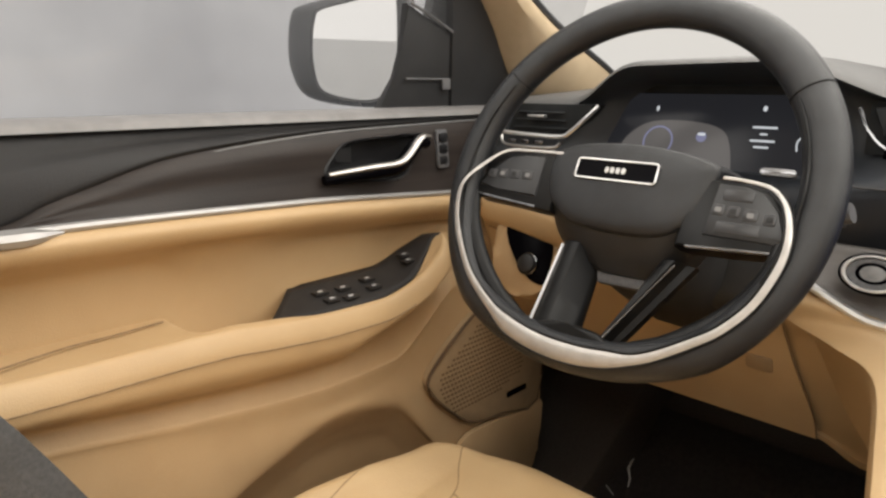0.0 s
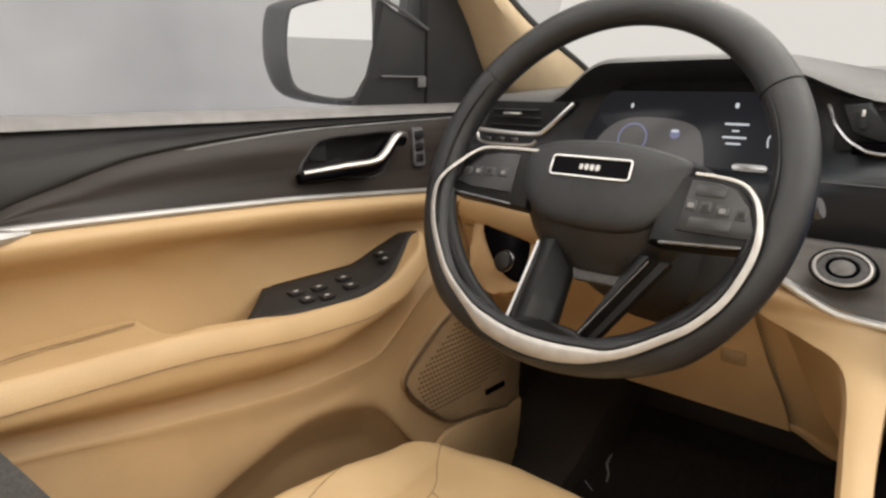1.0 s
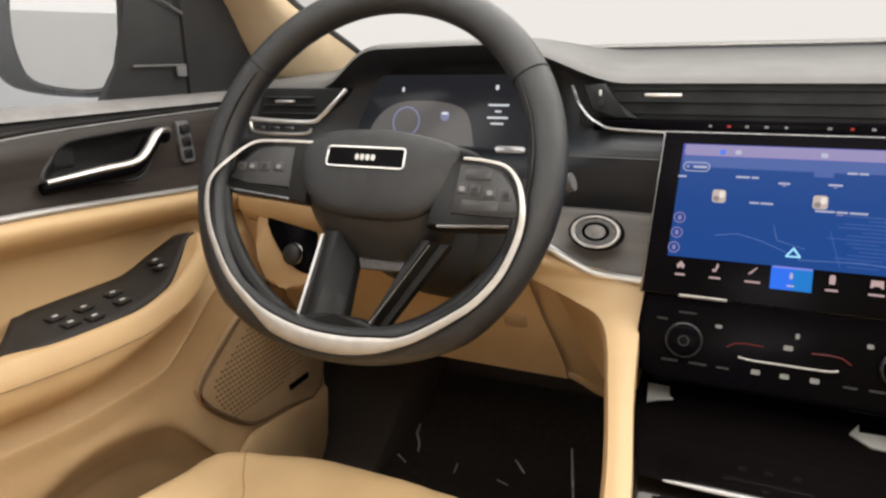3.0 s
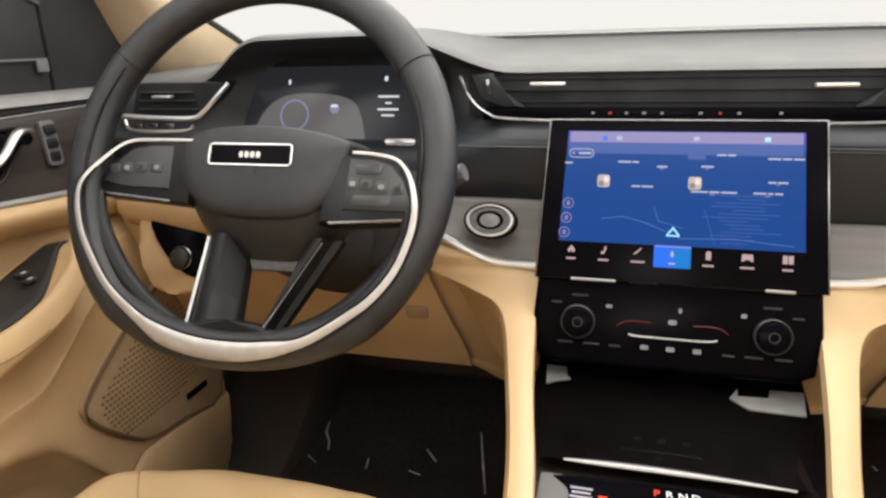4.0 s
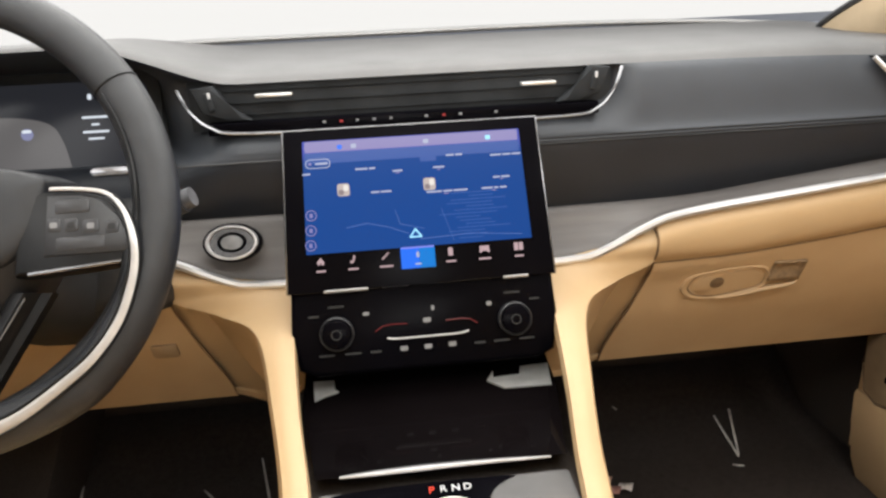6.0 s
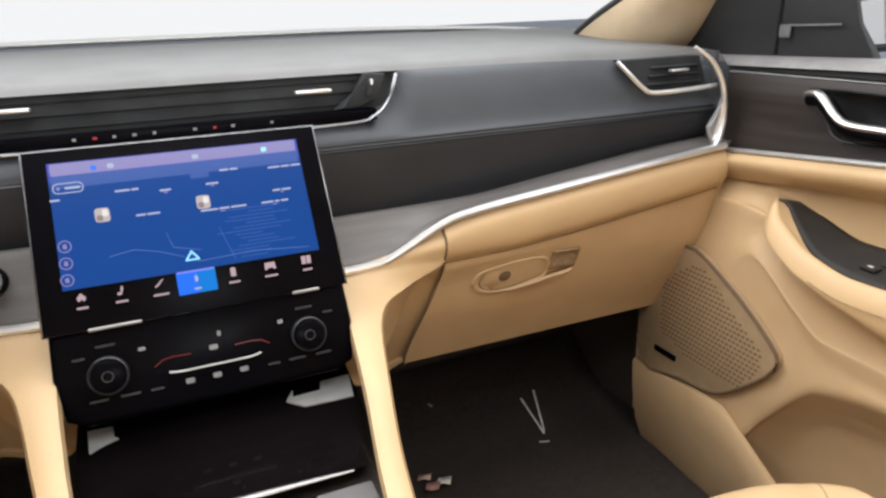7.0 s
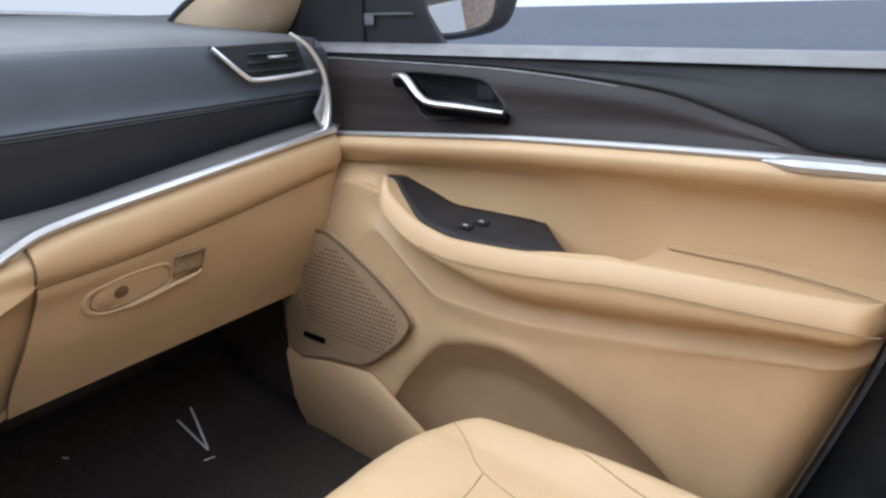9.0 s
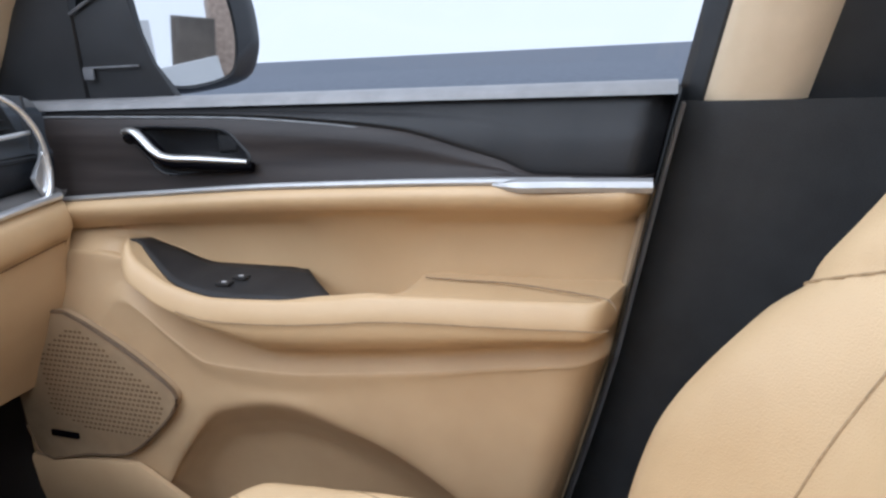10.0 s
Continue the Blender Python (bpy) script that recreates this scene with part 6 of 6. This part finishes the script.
for s in (-1, 1):
    bm = bmesh.new()
    inner = smooth_line([(0.126, 0.708, 0.728), (0.127, 0.699, 0.727), (0.1275, 0.686, 0.724), (0.128, 0.666, 0.718), (0.128, 0.630, 0.699), (0.121, 0.560, 0.664), (0.109, 0.480, 0.631), (0.105, 0.40, 0.614), (0.105, 0.10, 0.606)], 7)
    outer = smooth_line([(0.256, 0.706, 0.763), (0.2575, 0.6905, 0.745), (0.256, 0.697, 0.722), (0.208, 0.687, 0.706), (0.165, 0.644, 0.700), (0.144, 0.565, 0.665), (0.129, 0.480, 0.629), (0.126, 0.40, 0.611), (0.126, 0.10, 0.603)], 7)
    rows = []
    for i, (a, c) in enumerate(zip(inner, outer)):
        row = [a + Vector((-0.001, 0.004, -0.012)), a]
        for w in (0.25, 0.5, 0.75):
            q = a.lerp(c, w)
            q.z += 0.003 * math.sin(math.pi * w)
            if i < 5:
                q.z += (Z_STRIP(q.x) - 0.004 - q.z) * (1 - i / 5)
            row.append(q)
        k = step(12, 27, i)
        row += [c, c + Vector((0.001 + 0.004 * k, 0.010, -0.003 - 0.005 * k)), c + Vector((0.004 * k, 0.030, -0.006 - 0.029 * k)), c + Vector((0.002 * k, 0.05, -0.010 - 0.08 * k))]
        rows.append([(s * q.x, q.y, q.z) for q in row])
    grid(bm, rows)
    part("side_rail", bm, TAN, con, "tan leather console rail flowing from the dashboard")
# gear letters and readouts
LABEL_GREY = shade("lilac_grey_print", (0.32, 0.30, 0.36), 0.5, scale=80, mix=0.1)
bm = bmesh.new()
box(bm, (-0.054, 0.483, 0.6150), (0.007, 0.004, 0.0006), 0)
part("warning_light", bm, RED, con)
for x, ch, mt in ((-0.0125, "P", RED), (-0.0027, "R", ICON), (0.0077, "N", ICON), (0.0174, "D", ICON)):
    cu = bpy.data.curves.new("gear_letter", "FONT")
    cu.body, cu.size, cu.extrude, cu.align_x = ch, 0.0100, 0.0003, "CENTER"
    cu.materials.append(mt)
    t = new("gear_letter", cu)
    t.parent = con
    t.matrix_parent_inverse = Matrix.Translation(-con.location)
    t.matrix_basis = pose(x, 0.4940, 0.6158, 5)
for i, y in enumerate((0.4905, 0.4855, 0.4805, 0.4755)):
    bm = bmesh.new()
    box(bm, (-0.071, y, 0.5990 + (y - 0.30) * 0.0875), (0.018 - 0.003 * (i % 2), 0.0024, 0.0005), 0)
    part("label_bar", bm, LABEL_GREY, con)
bm = bmesh.new()
disc(bm, Matrix.Translation((0.0, 0.448, 0.623)) @ pose(0, 0, 0, 5), 0.030, 0.02, 0.002, 40, 0.026)
kn = part("shift_knob_ring", bm, CHROME, con)
bm = bmesh.new()
disc(bm, Matrix.Translation((0.0, 0.448, 0.622)) @ pose(0, 0, 0, 5), 0.026, 0.02, 0.002, 40)
part("shift_knob", bm, PIANO, con)


# ---- seats ----
def seat(s, y_shift, z_shift, cx):
    side = "driver" if s < 0 else "front passenger"
    root = thing("bucket_seat", (cx, 0.2 + y_shift, 0.28), f"tan leather {side} seat with side bolsters and stitched seams", "car seat", "front seats")
    half = 0.226

    def top(u, t, lift=0.0):
        front = step(0.50, 1.0, t)
        w = half * (1 - 0.03 * front)
        bol = 0.040 * step(0.58, 0.80, abs(u)) * (1 - 0.8 * step(0.45, 0.95, t))
        edge = -0.15 * max(0, (abs(u) - 0.80) / 0.20) ** 2.2
        nose = -0.16 * max(0, (t - 0.84) / 0.16) ** 2.4
        z = 0.425 + 0.035 * t + bol + edge + nose + 0.006 * math.cos(u * 1.6) + z_shift + lift
        y = -0.08 + 0.62 * t - 0.115 * abs(u) ** 4 * front + y_shift
        if s * u > 0 and s > 0:
            w *= 1 - 0.06 * step(0.5, 1.0, abs(u))
            z -= 0.35 * bol
        z += 0.0016 * noise.noise(Vector((5 * u, 7 * t, 3.0 + s))) + 0.0006 * noise.noise(Vector((16 * u, 22 * t, s)))
        return (cx + u * w, y, z)
    bm = bmesh.new()
    grid(bm, [[top(-1 + 2 * j / 80, i / 80) for j in range(81)] for i in range(81)])
    cush = part("cushion", bm, TAN_SEAT, root, "tan leather seat cushion")
    bm = bmesh.new()
    box(bm, (cx, 0.14 + y_shift, 0.335), (0.42, 0.50, 0.11), 0.02)
    part("base", bm, PILLAR_BLACK, root, "black plastic seat base")
    side_line = hermite([(0.10, 0.46), (0.40, 0.38), (0.576, 0.375), (0.653, 0.41), (0.734, 0.47), (0.81, 0.61), (0.90, 0.72), (0.99, 0.76)])
    for k in (-1, 1):
        bm = bmesh.new()
        tube(bm, [top(k * side_line(t), t, 0.0002) for t in np.linspace(0.1, 0.97, 50)], 0.0008, 5)
        part("seam", bm, SEAM_SEAT, cush)
        bm = bmesh.new()
        tube(bm, [top(k * (0.70 + 0.16 * step(0.45, 0.75, t)), t, -0.0002) for t in np.linspace(0.1, 0.86, 40)], 0.0009, 5)
        part("seam", bm, SEAM_SEAT, cush)
    bm = bmesh.new()
    tube(bm, [top(u, 0.713 + 0.012 * abs(u / 0.45) ** 4, 0.0002) for u in np.linspace(-0.46, 0.46, 24)], 0.0008, 5)
    part("seam", bm, SEAM_SEAT, cush)

    # backrest, leaning back
    def back_seam(u):
        return 0.446 + 0.23 * (0.8 - abs(u))

    def back(u, v):
        w = 0.255 - 0.035 * step(0.6, 1.0, v)
        bol = (0.095 + 0.010 * step(0.42, 0.10, v)) * step(0.40, 0.80, abs(u)) * (1 - 0.58 * step(0.22, 0.62, v))
        bol += 0.010 * step(0.30, 0.60, abs(u)) * math.sin(math.pi * min(max((v - 0.10) / 0.36, 0), 1))
        bol -= 0.008 * step(0.30, 0.60, abs(u)) * math.exp(-((v - back_seam(u)) / 0.018) ** 2)
        edge = -0.14 * max(0, (abs(u) - 0.80) / 0.20) ** 2
        z = 0.46 + 0.66 * v
        y = -0.055 - 0.29 * v + bol + edge + 0.03 * math.sin(3.1 * v) - 0.10 * step(0.92, 1.0, v)
        return (cx + u * w, y + min(y_shift, 0.0) + 0.025, z + 0.6 * z_shift - 0.024)
    bm = bmesh.new()
    grid(bm, [[back(-1 + 2 * j / 44, i / 80) for j in range(45)] for i in range(81)])
    bk = part("backrest", bm, TAN_SEAT, root, "tan leather backrest with bolsters")
    for k in (-1, 1):
        bm = bmesh.new()
        tube(bm, [Vector(back(k * 0.48, v)) + Vector((0, 0.0006, 0)) for v in np.linspace(0.05, 0.95, 24)], 0.0012, 5)
        part("seam", bm, SEAM_SEAT, bk)
    bm = bmesh.new()
    tube(bm, [Vector(back(u, back_seam(u))) + Vector((0, 0.0014, 0.0004)) for u in np.linspace(-0.95, 0.95, 120)], 0.0012, 5)
    part("seam", bm, SEAM_SEAT, bk)
    bm = bmesh.new()
    box(bm, (cx, -0.26 + y_shift, 0.72 + z_shift), (0.40, 0.06, 0.48), 0.02, pose(0, 0, 0, 24))
    part("back_shell", bm, PILLAR_BLACK, root)
    return root


seat(-1, 0.085, 0.070, -0.385)
seat(1, -0.025, 0.072, 0.382)


# seat belt of the driver
belt = thing("seat_belt", (-0.70, 0.06, 0.60), "dark grey seat belt webbing beside the driver seat", "seat belt")
bm = bmesh.new()
line = smooth_line([(-0.66, -0.10, 1.05), (-0.61, 0.00, 0.86), (-0.566, 0.078, 0.740), (-0.562, 0.104, 0.694), (-0.560, 0.128, 0.647), (-0.575, 0.185, 0.53)], 6)
grid(bm, [[q + Vector((0.0, -0.085, -0.03)), q + Vector((0.004, -0.04, -0.015)), q] for q in line])
part("webbing", bm, shade("grey_webbing", (0.07, 0.068, 0.066), 0.75, scale=300, bump=0.4, bump_scale=800), belt, thick=0.0015)


# ---- floor mats ----
def floor_mat(s):
    root = thing("floor_mat", (s * 0.42, 0.80, 0.275), "black grooved floor mat with pale marks for glints and edges", "floor mat", "floor mats")
    bm = bmesh.new()
    rows = []
    for i in range(16):
        y = 0.45 + 0.66 * i / 15
        z = 0.283 + 0.25 * step(0.98, 1.35, y)
        rows.append([(s * x, y, z + 0.012 * step(0.30, 0.0, min(x - 0.18, 0.69 - x) / 0.04)) for x in np.linspace(0.18, 0.69, 16)])
    grid(bm, rows)
    part("mat", bm, MAT, root, thick=0.006)
    return root


mats = {s: floor_mat(s) for s in (-1, 1)}
# Pale marks on the mats; several stand in for glints on the glossy surface.
MARKS_DRIVER = (((-0.566, 1.036), (-0.553, 1.00), (-0.546, 0.972), (-0.528, 0.945), (-0.519, 0.921)), ((-0.364, 0.898), (-0.343, 0.891)), ((-0.352, 0.962), (-0.338, 0.945), (-0.327, 0.931)), ((-0.441, 0.914), (-0.436, 0.887)), ((-0.268, 1.02), (-0.248, 0.94), (-0.230, 0.868)), ((-0.548, 0.900), (-0.525, 0.884)))
marks = {1: (((0.56, 1.02), (0.515, 0.905)), ((0.527, 1.01), (0.512, 0.90)), ((0.492, 0.882), (0.508, 0.876)), ((0.358, 1.040), (0.352, 1.046)), ((0.300, 0.868), (0.312, 0.850))),
         -1: MARKS_DRIVER}
for s, lines in marks.items():
    for ln in lines:
        bm = bmesh.new()
        tube(bm, [(x, y, 0.2925 + 0.25 * step(0.98, 1.35, y)) for x, y in ln], lambda t: (0.0012 + 0.0010 * math.sin(3.0 * t + 0.2)) * (1.7 if s > 0 else 1.0), 6, flat=0.4)
        part("marking", bm, MAT_GLINT_MARK, mats[s], "pale raised mark drawn for glints and edges on the mat")


# crumpled scrap on the passenger mat
rnd = random.Random(3)
scrap = thing("paper_scrap", (0.285, 0.862, 0.29), "small crumpled white and red paper scrap on the mat", "litter")
for name, x, y, col in (("flap", 0.278, 0.874, (0.62, 0.42, 0.36)), ("flap", 0.302, 0.850, (0.78, 0.72, 0.68)), ("flap", 0.281, 0.846, (0.42, 0.22, 0.19))):
    bm = bmesh.new()
    vs = grid(bm, [[(x + 0.010 * (i - 1) + 0.004 * (j - 1), y + 0.0065 * (j - 1) - 0.003 * (i - 1), 0.2975 + rnd.uniform(0, 0.006)) for j in range(3)] for i in range(3)])
    part(name, bm, shade("scrap_paper", col, 0.4, scale=200), scrap, thick=0.0008)
